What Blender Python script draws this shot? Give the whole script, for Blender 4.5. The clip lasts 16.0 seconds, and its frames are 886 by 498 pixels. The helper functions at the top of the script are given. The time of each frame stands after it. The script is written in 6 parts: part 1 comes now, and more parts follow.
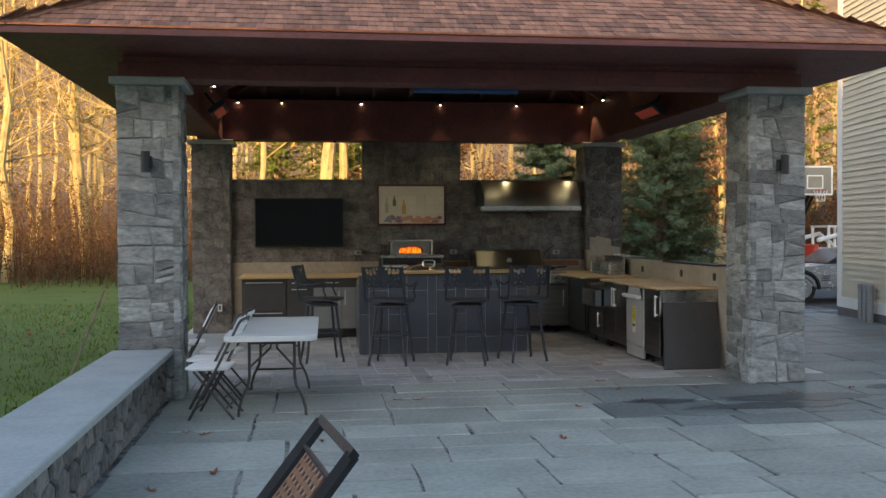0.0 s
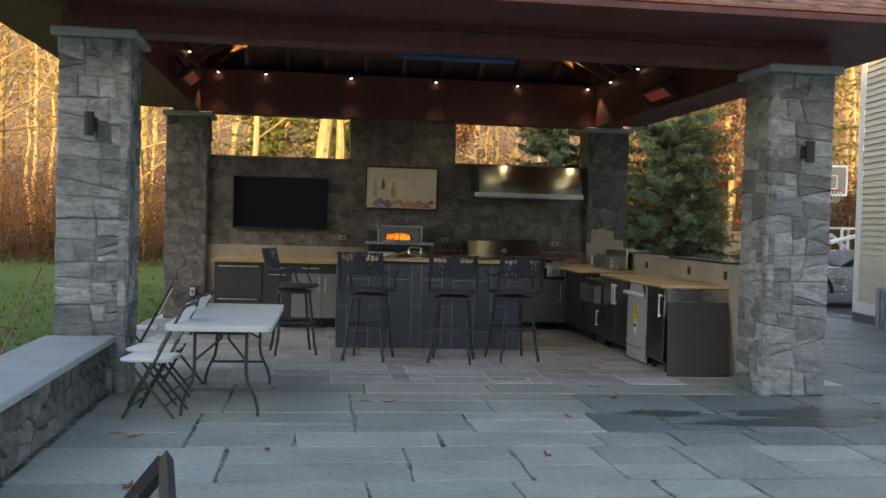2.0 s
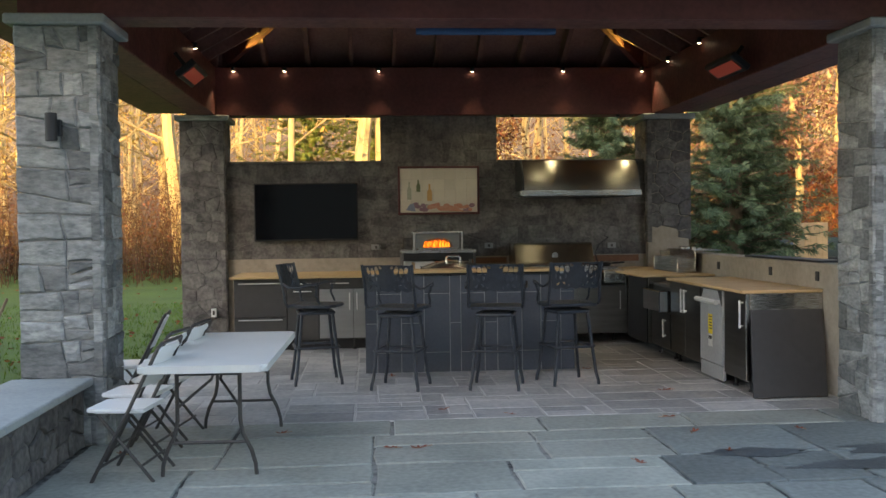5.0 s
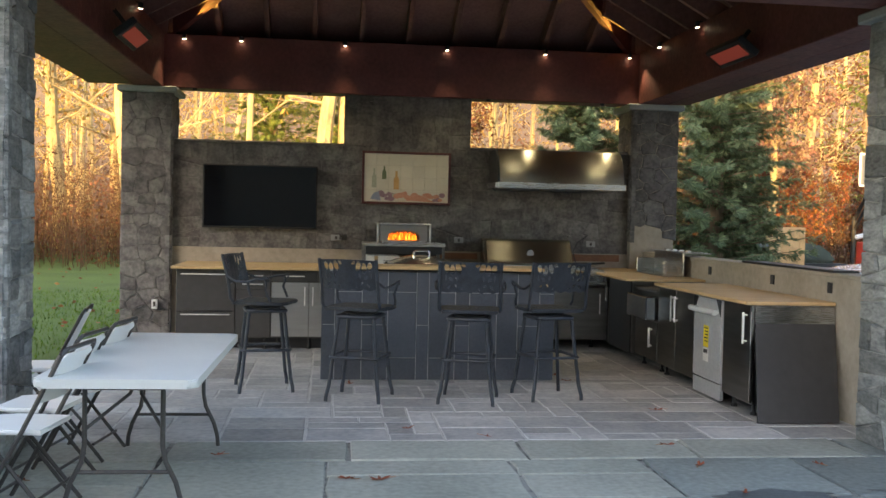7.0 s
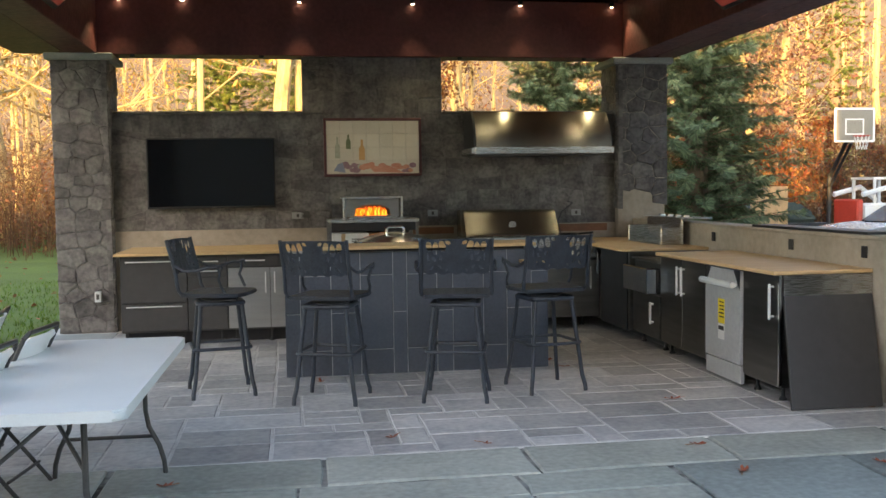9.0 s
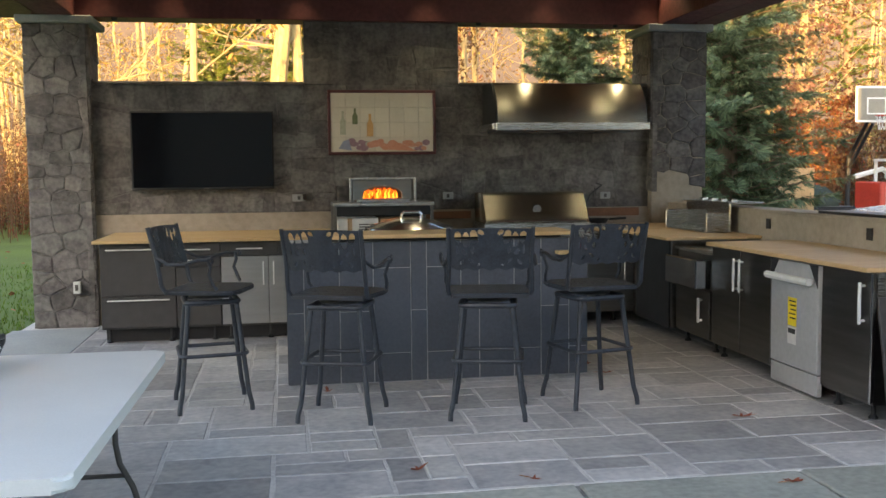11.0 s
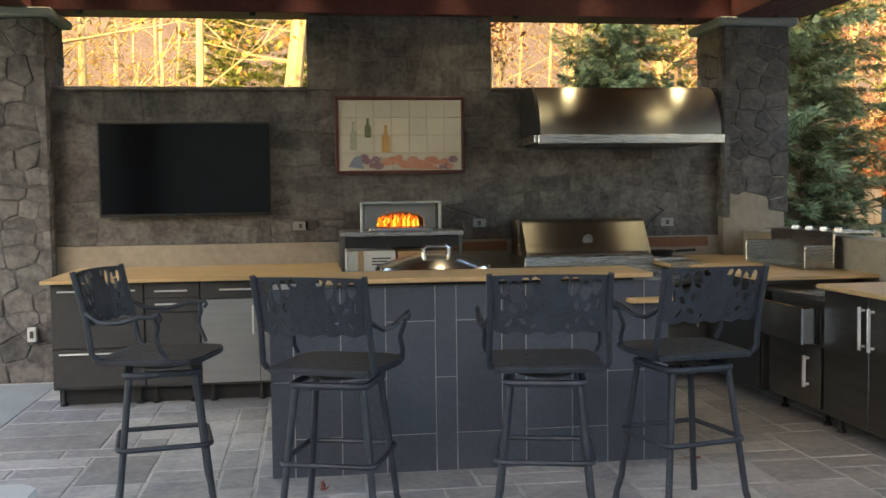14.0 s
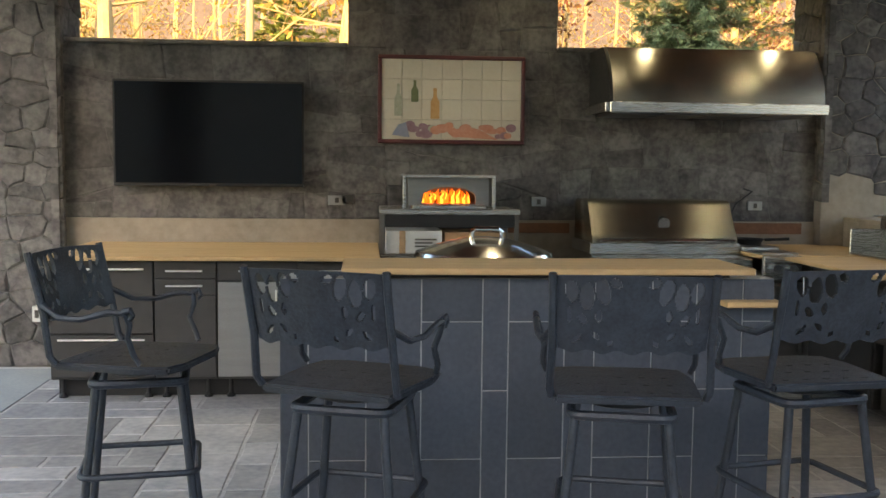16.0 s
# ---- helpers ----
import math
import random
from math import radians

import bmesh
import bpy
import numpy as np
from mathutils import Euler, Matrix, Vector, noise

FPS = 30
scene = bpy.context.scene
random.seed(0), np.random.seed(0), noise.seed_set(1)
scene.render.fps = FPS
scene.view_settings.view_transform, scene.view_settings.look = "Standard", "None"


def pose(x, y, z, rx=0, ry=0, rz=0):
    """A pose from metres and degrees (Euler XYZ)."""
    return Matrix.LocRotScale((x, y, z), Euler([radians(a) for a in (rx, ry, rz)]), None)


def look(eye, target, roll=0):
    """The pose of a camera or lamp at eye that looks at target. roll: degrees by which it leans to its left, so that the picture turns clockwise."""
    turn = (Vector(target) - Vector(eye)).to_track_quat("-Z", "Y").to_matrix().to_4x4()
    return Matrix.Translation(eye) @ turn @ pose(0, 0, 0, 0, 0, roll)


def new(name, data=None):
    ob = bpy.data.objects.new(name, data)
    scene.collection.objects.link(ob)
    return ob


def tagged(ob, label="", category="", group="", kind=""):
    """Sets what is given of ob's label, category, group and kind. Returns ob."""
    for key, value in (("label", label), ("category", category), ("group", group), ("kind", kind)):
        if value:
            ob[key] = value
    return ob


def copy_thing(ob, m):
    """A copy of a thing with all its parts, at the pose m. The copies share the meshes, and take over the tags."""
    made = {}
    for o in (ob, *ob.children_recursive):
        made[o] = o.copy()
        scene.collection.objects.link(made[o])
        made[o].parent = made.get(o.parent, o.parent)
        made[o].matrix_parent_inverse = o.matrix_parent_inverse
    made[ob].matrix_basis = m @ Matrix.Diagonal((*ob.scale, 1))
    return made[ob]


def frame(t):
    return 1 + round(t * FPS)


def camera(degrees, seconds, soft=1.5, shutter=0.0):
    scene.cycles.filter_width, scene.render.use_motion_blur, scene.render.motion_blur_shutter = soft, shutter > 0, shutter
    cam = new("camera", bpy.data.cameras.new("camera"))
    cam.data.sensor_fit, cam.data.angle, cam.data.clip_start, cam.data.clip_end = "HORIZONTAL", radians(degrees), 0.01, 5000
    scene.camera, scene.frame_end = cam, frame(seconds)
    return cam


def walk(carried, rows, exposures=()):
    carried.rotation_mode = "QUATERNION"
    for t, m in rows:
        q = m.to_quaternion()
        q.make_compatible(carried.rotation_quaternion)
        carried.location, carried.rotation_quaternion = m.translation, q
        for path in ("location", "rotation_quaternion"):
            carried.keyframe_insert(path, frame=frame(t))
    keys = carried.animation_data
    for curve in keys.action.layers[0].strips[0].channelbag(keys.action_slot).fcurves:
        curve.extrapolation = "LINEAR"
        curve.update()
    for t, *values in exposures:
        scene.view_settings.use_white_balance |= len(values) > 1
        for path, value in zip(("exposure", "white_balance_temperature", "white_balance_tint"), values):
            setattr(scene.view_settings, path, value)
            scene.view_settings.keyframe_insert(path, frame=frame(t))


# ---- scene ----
cam = camera(49.3, 16.0)
PATH = [
    (0, (0.109, -0.143, 1.654), (0.384, 1.838, 1.617), -0.3),
    (0.5, (0.153, 0.103, 1.603), (0.524, 2.068, 1.574), -0.4),
    (1, (0.322, 0.383, 1.588), (0.703, 2.344, 1.484), 1.5),
    (1.5, (0.428, 0.6, 1.574), (0.749, 2.572, 1.501), 0.4),
    (2, (0.481, 0.888, 1.579), (0.746, 2.869, 1.524), 1.6),
    (2.5, (0.599, 1.158, 1.597), (0.852, 3.14, 1.524), 0.7),
    (3, (0.745, 1.363, 1.605), (0.95, 3.353, 1.577), 1.6),
    (3.5, (0.778, 1.58, 1.577), (0.886, 3.577, 1.513), -1.6),
    (6, (0.825, 2.866, 1.605), (1.028, 4.855, 1.566), 0.2),
    (6.5, (0.759, 3.14, 1.568), (1.001, 5.123, 1.48), 0.2),
    (7, (0.812, 3.44, 1.588), (1.051, 5.425, 1.524), 1.3),
    (7.5, (0.776, 3.685, 1.568), (0.984, 5.672, 1.473), 0.6),
    (8, (0.716, 3.966, 1.577), (0.996, 5.945, 1.508), -1.1),
    (8.5, (0.756, 4.273, 1.565), (1.086, 6.241, 1.434), -1.7),
    (9, (0.816, 4.557, 1.573), (1.131, 6.528, 1.452), -0.8),
    (9.5, (0.834, 4.842, 1.583), (1.139, 6.812, 1.428), -0.4),
    (12, (0.741, 6.286, 1.567), (1.072, 8.252, 1.405), -0.7),
    (12.5, (0.84, 6.599, 1.59), (1.117, 8.575, 1.452), -0.7),
    (13, (0.86, 6.826, 1.566), (1.065, 8.813, 1.464), -0.8),
    (13.5, (0.912, 7.143, 1.576), (1.116, 9.13, 1.485), -0.4),
    (14, (0.991, 7.431, 1.57), (1.268, 9.409, 1.456), -0.7),
    (14.5, (1.12, 7.682, 1.578), (1.327, 9.67, 1.526), 1.0),
    (15, (1.152, 7.899, 1.553), (1.276, 9.892, 1.436), -0.7),
    (15.5, (1.147, 8.169, 1.57), (1.305, 10.161, 1.477), 0.9),
    (16, (1.154, 8.435, 1.551), (1.315, 10.422, 1.387), 0.6),
]
EXPOSURES = [(0.0, 2.2, 6950, 14), (3.5, 2.4, 6950, 14), (6.0, 2.75, 6950, 14), (8.0, 2.95, 6950, 14), (12.0, 2.95, 6950, 14), (16.0, 3.13, 6950, 14)]
walk(cam, [(t, look(eye, target, roll)) for t, eye, target, roll in PATH], EXPOSURES)

# ---- world and light ----
world = bpy.data.worlds.new("world")
scene.world = world
world.use_nodes = True
wn = world.node_tree.nodes
SUN = Vector((-0.42, -0.88, 0.2)).normalized()
sky = wn.new("ShaderNodeTexSky")
sky.sky_type, sky.sun_disc = "NISHITA", False
sky.sun_elevation = math.asin(SUN.z)
sky.sun_rotation = math.atan2(SUN.x, SUN.y)
sky.air_density, sky.dust_density = 1.0, 1.5
world.node_tree.links.new(sky.outputs[0], wn["Background"].inputs[0])
wn["Background"].inputs[1].default_value = 0.14
sun = new("sun", bpy.data.lights.new("sun", "SUN"))
sun.data.energy, sun.data.angle, sun.data.color = 2.25, radians(0.6), (1.0, 0.64, 0.24)
sun.matrix_world = look(SUN * 50, (0, 0, 0))


# ---- materials ----
def material(name, base, other=None, scale=6.0, rough=0.7, metal=0.0, bump=0.2, detail_scale=None, random_tint=0.0,
             stretch=(1, 1, 1), spec=0.5, hue=0.0, island=False, contrast=1.0):
    """A surface of two mixed colours, mottled at two scales, with relief; random_tint varies it piece by piece."""
    m = bpy.data.materials.new(name)
    m.use_nodes = True
    t = m.node_tree
    n, ln = t.nodes, t.links
    b = n["Principled BSDF"]
    co = n.new("ShaderNodeTexCoord")
    mp = n.new("ShaderNodeMapping")
    mp.inputs["Scale"].default_value = stretch
    geo = n.new("ShaderNodeNewGeometry")
    info = n.new("ShaderNodeObjectInfo")
    ln.new(geo.outputs["Position"], mp.inputs["Vector"])
    big, fine = n.new("ShaderNodeTexNoise"), n.new("ShaderNodeTexNoise")
    big.inputs["Scale"].default_value, big.inputs["Detail"].default_value = scale, 4
    fine.inputs["Scale"].default_value = detail_scale or scale * 9
    fine.inputs["Detail"].default_value = 5
    for x in (big, fine):
        ln.new(mp.outputs[0], x.inputs["Vector"])
    mix = n.new("ShaderNodeMix")
    mix.data_type = "RGBA"
    mix.inputs["A"].default_value = (*base, 1)
    mix.inputs["B"].default_value = (*(other or [c * 0.7 for c in base]), 1)
    add = n.new("ShaderNodeMath")
    add.operation = "MULTIPLY_ADD"
    add.inputs[1].default_value, add.inputs[2].default_value = 0.5, 0.0
    ln.new(fine.outputs["Fac"], add.inputs[0])
    tot = n.new("ShaderNodeMath")
    tot.operation = "MULTIPLY_ADD"
    tot.inputs[1].default_value = 0.6
    ln.new(big.outputs["Fac"], tot.inputs[0])
    ln.new(add.outputs[0], tot.inputs[2])
    ramp = n.new("ShaderNodeMapRange")
    ramp.inputs["From Min"].default_value, ramp.inputs["From Max"].default_value = 0.55 - 0.17 / contrast, 0.55 + 0.17 / contrast
    ln.new(tot.outputs[0], ramp.inputs["Value"])
    ln.new(ramp.outputs[0], mix.inputs["Factor"])
    col = mix.outputs["Result"]
    if random_tint or hue:
        hs = n.new("ShaderNodeHueSaturation")
        vr = n.new("ShaderNodeMapRange")
        vr.inputs["To Min"].default_value, vr.inputs["To Max"].default_value = 1 - random_tint, 1 + random_tint
        src = geo.outputs["Random Per Island"] if island else info.outputs["Random"]
        ln.new(src, vr.inputs["Value"])
        ln.new(vr.outputs[0], hs.inputs["Value"])
        if hue:
            hr = n.new("ShaderNodeMapRange")
            hr.inputs["To Min"].default_value, hr.inputs["To Max"].default_value = 0.5 - hue, 0.5 + hue
            w = n.new("ShaderNodeMath")
            w.operation = "FRACT"
            mul = n.new("ShaderNodeMath")
            mul.operation = "MULTIPLY"
            mul.inputs[1].default_value = 7.31
            ln.new(src, mul.inputs[0])
            ln.new(mul.outputs[0], w.inputs[0])
            ln.new(w.outputs[0], hr.inputs["Value"])
            ln.new(hr.outputs[0], hs.inputs["Hue"])
        ln.new(col, hs.inputs["Color"])
        col = hs.outputs[0]
    ln.new(col, b.inputs["Base Color"])
    rr = n.new("ShaderNodeMapRange")
    rr.inputs["To Min"].default_value, rr.inputs["To Max"].default_value = max(0.03, rough - 0.12), min(1, rough + 0.12)
    ln.new(fine.outputs["Fac"], rr.inputs["Value"])
    ln.new(rr.outputs[0], b.inputs["Roughness"])
    b.inputs["Metallic"].default_value = metal
    b.inputs["Specular IOR Level"].default_value = spec
    if bump:
        bp = n.new("ShaderNodeBump")
        bp.inputs["Strength"].default_value, bp.inputs["Distance"].default_value = bump, 0.02
        ln.new(tot.outputs[0], bp.inputs["Height"])
        ln.new(bp.outputs[0], b.inputs["Normal"])
    return m


def leafy(name, base, other, through_light=0.35, tint=0.3, hue=0.02):
    """Thin leaves that let some light through."""
    m = material(name, base, other, 3.0, 0.75, 0, 0, random_tint=tint, hue=hue, island=True, spec=0.2)
    t = m.node_tree
    b, out = t.nodes["Principled BSDF"], t.nodes["Material Output"]
    tr, mx = t.nodes.new("ShaderNodeBsdfTranslucent"), t.nodes.new("ShaderNodeMixShader")
    mx.inputs[0].default_value = through_light
    src = b.inputs["Base Color"].links[0].from_socket
    t.links.new(src, tr.inputs["Color"])
    t.links.new(b.outputs[0], mx.inputs[1])
    t.links.new(tr.outputs[0], mx.inputs[2])
    t.links.new(mx.outputs[0], out.inputs["Surface"])
    return m


def glowing(name, colour, strength):
    m = bpy.data.materials.new(name)
    m.use_nodes = True
    b = m.node_tree.nodes["Principled BSDF"]
    b.inputs["Base Color"].default_value = (*colour, 1)
    b.inputs["Emission Color"].default_value = (*colour, 1)
    b.inputs["Emission Strength"].default_value = strength
    return m


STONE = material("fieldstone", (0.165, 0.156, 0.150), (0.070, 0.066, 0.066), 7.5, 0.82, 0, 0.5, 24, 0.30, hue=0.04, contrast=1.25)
STONE_PALE = material("pale_fieldstone", (0.30, 0.307, 0.30), (0.125, 0.133, 0.134), 7, 0.85, 0, 1.0, 22, 0.46, hue=0.06, contrast=1.0, stretch=(1, 1, 2.2))
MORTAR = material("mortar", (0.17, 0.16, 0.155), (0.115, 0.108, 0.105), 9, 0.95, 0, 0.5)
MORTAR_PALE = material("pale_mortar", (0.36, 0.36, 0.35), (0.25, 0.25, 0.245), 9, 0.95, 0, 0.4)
CAPSTONE = material("bluestone_cap", (0.335, 0.36, 0.358), (0.26, 0.285, 0.285), 2.5, 0.8, 0, 0.12, 40)
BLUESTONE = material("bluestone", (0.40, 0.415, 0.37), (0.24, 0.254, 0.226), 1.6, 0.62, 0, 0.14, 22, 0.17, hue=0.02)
PAVER = material("thermal_bluestone", (0.47, 0.458, 0.442), (0.265, 0.266, 0.275), 3.4, 0.55, 0, 0.16, 20, 0.30, hue=0.05)
JOINT = material("sand_joint", (0.27, 0.27, 0.255), (0.045, 0.045, 0.045), 1.6, 0.95, 0, 0.5, contrast=2.0)
JOINT_PALE = material("pale_grout", (0.62, 0.61, 0.59), (0.40, 0.39, 0.38), 4, 0.95, 0, 0.3)
CEMENT = material("cement_board", (0.38, 0.33, 0.27), (0.27, 0.235, 0.19), 2, 0.9, 0, 0.1)
TIMBER = material("stained_timber", (0.175, 0.052, 0.046), (0.095, 0.028, 0.026), 3, 0.55, 0, 0.25, 20, 0.15, stretch=(1, 1, 1))
RAFTER = material("rafter_timber", (0.25, 0.125, 0.105), (0.15, 0.07, 0.06), 3, 0.6, 0, 0.25, 20, 0.15)
DECKING = material("roof_boards", (0.36, 0.19, 0.165), (0.24, 0.12, 0.105), 3, 0.7, 0, 0.2, 25, 0.2)
SHINGLE = material("cedar_shingle", (0.36, 0.17, 0.10), (0.17, 0.075, 0.05), 4, 0.85, 0, 0.4, 40, 0.4, stretch=(6, 1, 1), island=False)
SHINGLES = material("cedar_shingles", (0.36, 0.17, 0.10), (0.17, 0.075, 0.05), 4, 0.85, 0, 0.4, 40, 0.4, stretch=(6, 1, 1), island=True)
COPPER = material("copper_edge", (0.55, 0.22, 0.12), (0.30, 0.11, 0.06), 4, 0.35, 1.0, 0.05)
GRASS = material("lawn_soil", (0.09, 0.145, 0.014), (0.048, 0.085, 0.010), 0.8, 0.95, 0, 0.5, 60)
BLADE = leafy("grass_blade", (0.10, 0.165, 0.014), (0.058, 0.105, 0.010), 0.3, 0.4, 0.02)
ASPHALT = material("asphalt", (0.07, 0.07, 0.072), (0.04, 0.04, 0.042), 4, 0.9, 0, 0.4, 120)
EARTH = material("leaf_litter", (0.20, 0.11, 0.05), (0.09, 0.05, 0.025), 2, 0.95, 0, 0.6, 40)
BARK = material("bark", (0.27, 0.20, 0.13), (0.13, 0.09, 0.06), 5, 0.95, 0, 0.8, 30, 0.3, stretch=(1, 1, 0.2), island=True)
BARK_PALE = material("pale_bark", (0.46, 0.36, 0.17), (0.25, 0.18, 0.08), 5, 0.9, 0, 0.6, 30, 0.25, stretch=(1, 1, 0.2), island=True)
LEAF_GOLD = leafy("golden_leaf", (0.40, 0.27, 0.06), (0.22, 0.135, 0.035), 0.35, 0.45, 0.03)
LEAF_PINK = leafy("oak_leaf_clump", (0.31, 0.185, 0.115), (0.17, 0.095, 0.06), 0.3, 0.4, 0.03)
LEAF_ORANGE = leafy("orange_shrub_leaf", (0.34, 0.13, 0.045), (0.19, 0.07, 0.03), 0.3, 0.4, 0.03)
LEAF_RUST = leafy("rust_leaf", (0.175, 0.086, 0.036), (0.09, 0.045, 0.024), 0.3, 0.4, 0.03)
STEM = leafy("brush_stem", (0.13, 0.075, 0.038), (0.07, 0.042, 0.025), 0.05, 0.4, 0.02)
LEAF_TWIG = leafy("bare_twig", (0.20, 0.138, 0.058), (0.10, 0.068, 0.032), 0.1, 0.4, 0.02)
NEEDLE = leafy("cedar_spray", (0.20, 0.25, 0.13), (0.115, 0.16, 0.085), 0.25, 0.45, 0.025)
# lit copy of the needles: the low sun's yellow is put into the colour
NEEDLE_LIT = leafy("sunlit_spray", (0.17, 0.21, 0.04), (0.09, 0.12, 0.03), 0.3, 0.45, 0.03)
DRY_LEAF = leafy("dry_leaf", (0.30, 0.12, 0.05), (0.17, 0.07, 0.03), 0.1, 0.4, 0.02)
STEEL = material("brushed_steel", (0.55, 0.55, 0.54), (0.46, 0.46, 0.45), 1.2, 0.27, 1.0, 0.0, 40, stretch=(0.2, 4, 9))
STEEL_DARK = material("dark_steel", (0.25, 0.245, 0.24), (0.175, 0.172, 0.168), 2, 0.34, 1.0, 0.02, 60, stretch=(1, 1, 10))
CHARCOAL = material("charcoal_panel", (0.050, 0.049, 0.049), (0.038, 0.037, 0.038), 1.5, 0.5, 0, 0.03)
BLACK = material("black_metal", (0.018, 0.019, 0.022), (0.028, 0.029, 0.032), 9, 0.5, 0.0, 0.1, 60, spec=0.3)
CAST = material("cast_aluminium", (0.040, 0.049, 0.066), (0.020, 0.025, 0.034), 14, 0.45, 0.25, 0.3, 90)
SLATE = material("slate_tile", (0.068, 0.082, 0.108), (0.044, 0.053, 0.072), 3, 0.5, 0, 0.1, 40, 0.18)
GROUT = material("tile_grout", (0.40, 0.41, 0.42), (0.30, 0.31, 0.32), 9, 0.9, 0, 0.1)
PLYWOOD = material("plywood", (0.62, 0.43, 0.22), (0.50, 0.33, 0.16), 3, 0.6, 0, 0.05, 40, stretch=(0.5, 4, 4))
PLASTIC = material("white_plastic", (0.64, 0.66, 0.65), (0.58, 0.60, 0.59), 3, 0.5, 0, 0.06, 160)
GREYTUBE = material("grey_tube", (0.075, 0.07, 0.068), (0.05, 0.047, 0.045), 8, 0.45, 0.3, 0.03)
SCREEN = material("tv_glass", (0.003, 0.003, 0.005), (0.002, 0.002, 0.003), 1, 0.10, 0, 0, spec=0.25)
WHITE = material("white_paint", (0.72, 0.72, 0.70), (0.62, 0.62, 0.61), 3, 0.6, 0, 0.05)
CREAM = material("cream_clapboard", (0.54, 0.49, 0.395), (0.47, 0.43, 0.345), 2, 0.7, 0, 0.08, 30, 0.05)
GLASSY = material("window_glass", (0.02, 0.025, 0.03), (0.015, 0.018, 0.02), 1, 0.12, 0, 0)
SILVER = material("silver_paint", (0.55, 0.58, 0.62), (0.5, 0.53, 0.57), 2, 0.25, 0.6, 0)
RED = material("red_paint", (0.50, 0.05, 0.03), (0.36, 0.035, 0.02), 3, 0.5, 0, 0.05)
RUBBER = material("rubber", (0.02, 0.02, 0.02), (0.03, 0.03, 0.03), 5, 0.85, 0, 0.2)
DARKER_FLAG = material("darker_bluestone", (0.215, 0.238, 0.23), (0.115, 0.128, 0.124), 1.1, 0.5, 0, 0.14, 22, 0.2, hue=0.02)
WETSTONE = material("wet_stone", (0.06, 0.07, 0.076), (0.045, 0.05, 0.056), 3, 0.42, 0, 0.03, 30)
TILE = material("ivory_tile", (0.66, 0.60, 0.49), (0.60, 0.54, 0.43), 4, 0.35, 0, 0.04, 40, 0.06)
FRAME_RED = material("oxblood_frame", (0.11, 0.022, 0.022), (0.07, 0.015, 0.015), 5, 0.4, 0, 0.1)
CARTON = material("cardboard", (0.45, 0.30, 0.17), (0.38, 0.25, 0.14), 4, 0.85, 0, 0.05)
CHROME = material("polished_chrome", (0.75, 0.75, 0.74), (0.68, 0.68, 0.67), 2, 0.12, 1.0, 0)
BLUE = material("blue_fabric", (0.03, 0.09, 0.22), (0.02, 0.06, 0.15), 6, 0.7, 0, 0.1)
YELLOW = material("yellow_label", (0.80, 0.62, 0.03), (0.75, 0.56, 0.02), 6, 0.6, 0, 0)
RUSTY = material("rust_primer", (0.26, 0.12, 0.065), (0.17, 0.085, 0.05), 4, 0.8, 0, 0.1)
LAMP_ON = glowing("lamp_glow", (1.0, 0.85, 0.55), 3)
FLAME = glowing("flame", (1.0, 0.16, 0.01), 0.22)
FLAME_HOT = glowing("flame_core", (1.0, 0.34, 0.03), 0.4)
HEATER_GLOW = glowing("heater_element", (0.28, 0.045, 0.03), 0.05)
FILM = material("protective_film", (0.40, 0.41, 0.42), (0.33, 0.34, 0.35), 3, 0.4, 0, 0.05)
HILLSIDE = material("wooded_hillside", (0.115, 0.085, 0.062), (0.06, 0.044, 0.034), 0.35, 0.95, 0, 0.6, 2.5)
TILE_JOINT = material("ivory_grout", (0.58, 0.52, 0.42), (0.50, 0.45, 0.36), 9, 0.9, 0, 0.1)

GREY_PLASTIC = material("grey_plastic", (0.24, 0.26, 0.28), (0.19, 0.21, 0.22), 4, 0.5, 0, 0.05)
SATIN = material("satin_steel", (0.34, 0.345, 0.345), (0.28, 0.285, 0.285), 2, 0.45, 0.7, 0.02, 60, stretch=(1, 1, 10))
HANDLE = material("satin_aluminium", (0.80, 0.80, 0.79), (0.72, 0.72, 0.71), 4, 0.45, 0.5, 0)


def brushed(name, colour, rough):
    """Steel brushed along its length, so that lights draw out into streaks across it."""
    m = material(name, colour, [c * 0.85 for c in colour], 2, rough, 1.0, 0.015, 60, stretch=(14, 1, 1))
    t = m.node_tree
    tan = t.nodes.new("ShaderNodeTangent")
    tan.direction_type, tan.axis = "RADIAL", "X"
    b = t.nodes["Principled BSDF"]
    b.inputs["Anisotropic"].default_value = 1.0
    t.links.remove(b.inputs["Roughness"].links[0])
    b.inputs["Roughness"].default_value = rough
    t.links.new(tan.outputs[0], b.inputs["Tangent"])
    return m


HOOD_STEEL = brushed("brushed_hood_steel", (0.40, 0.372, 0.315), 0.27)
CHAIR_WHITE = material("bright_plastic", (0.80, 0.81, 0.81), (0.74, 0.75, 0.75), 3, 0.45, 0, 0.05, 160)


# ---- mesh helpers ----
def to_mesh(name, bm, mat, smooth=False):
    me = bpy.data.meshes.new(name)
    bmesh.ops.recalc_face_normals(bm, faces=bm.faces)
    bm.to_mesh(me)
    bm.free()
    for m in (mat if isinstance(mat, (list, tuple)) else [mat]):
        me.materials.append(m)
    if smooth:
        me.shade_smooth()
        me.set_sharp_from_angle(angle=radians(42))
    return me


def thing(name, label, category, at=(0, 0, 0), rz=0, group="", kind=""):
    ob = tagged(new(name), label, category, group, kind)
    ob.matrix_basis = pose(*at, 0, 0, rz)
    return ob


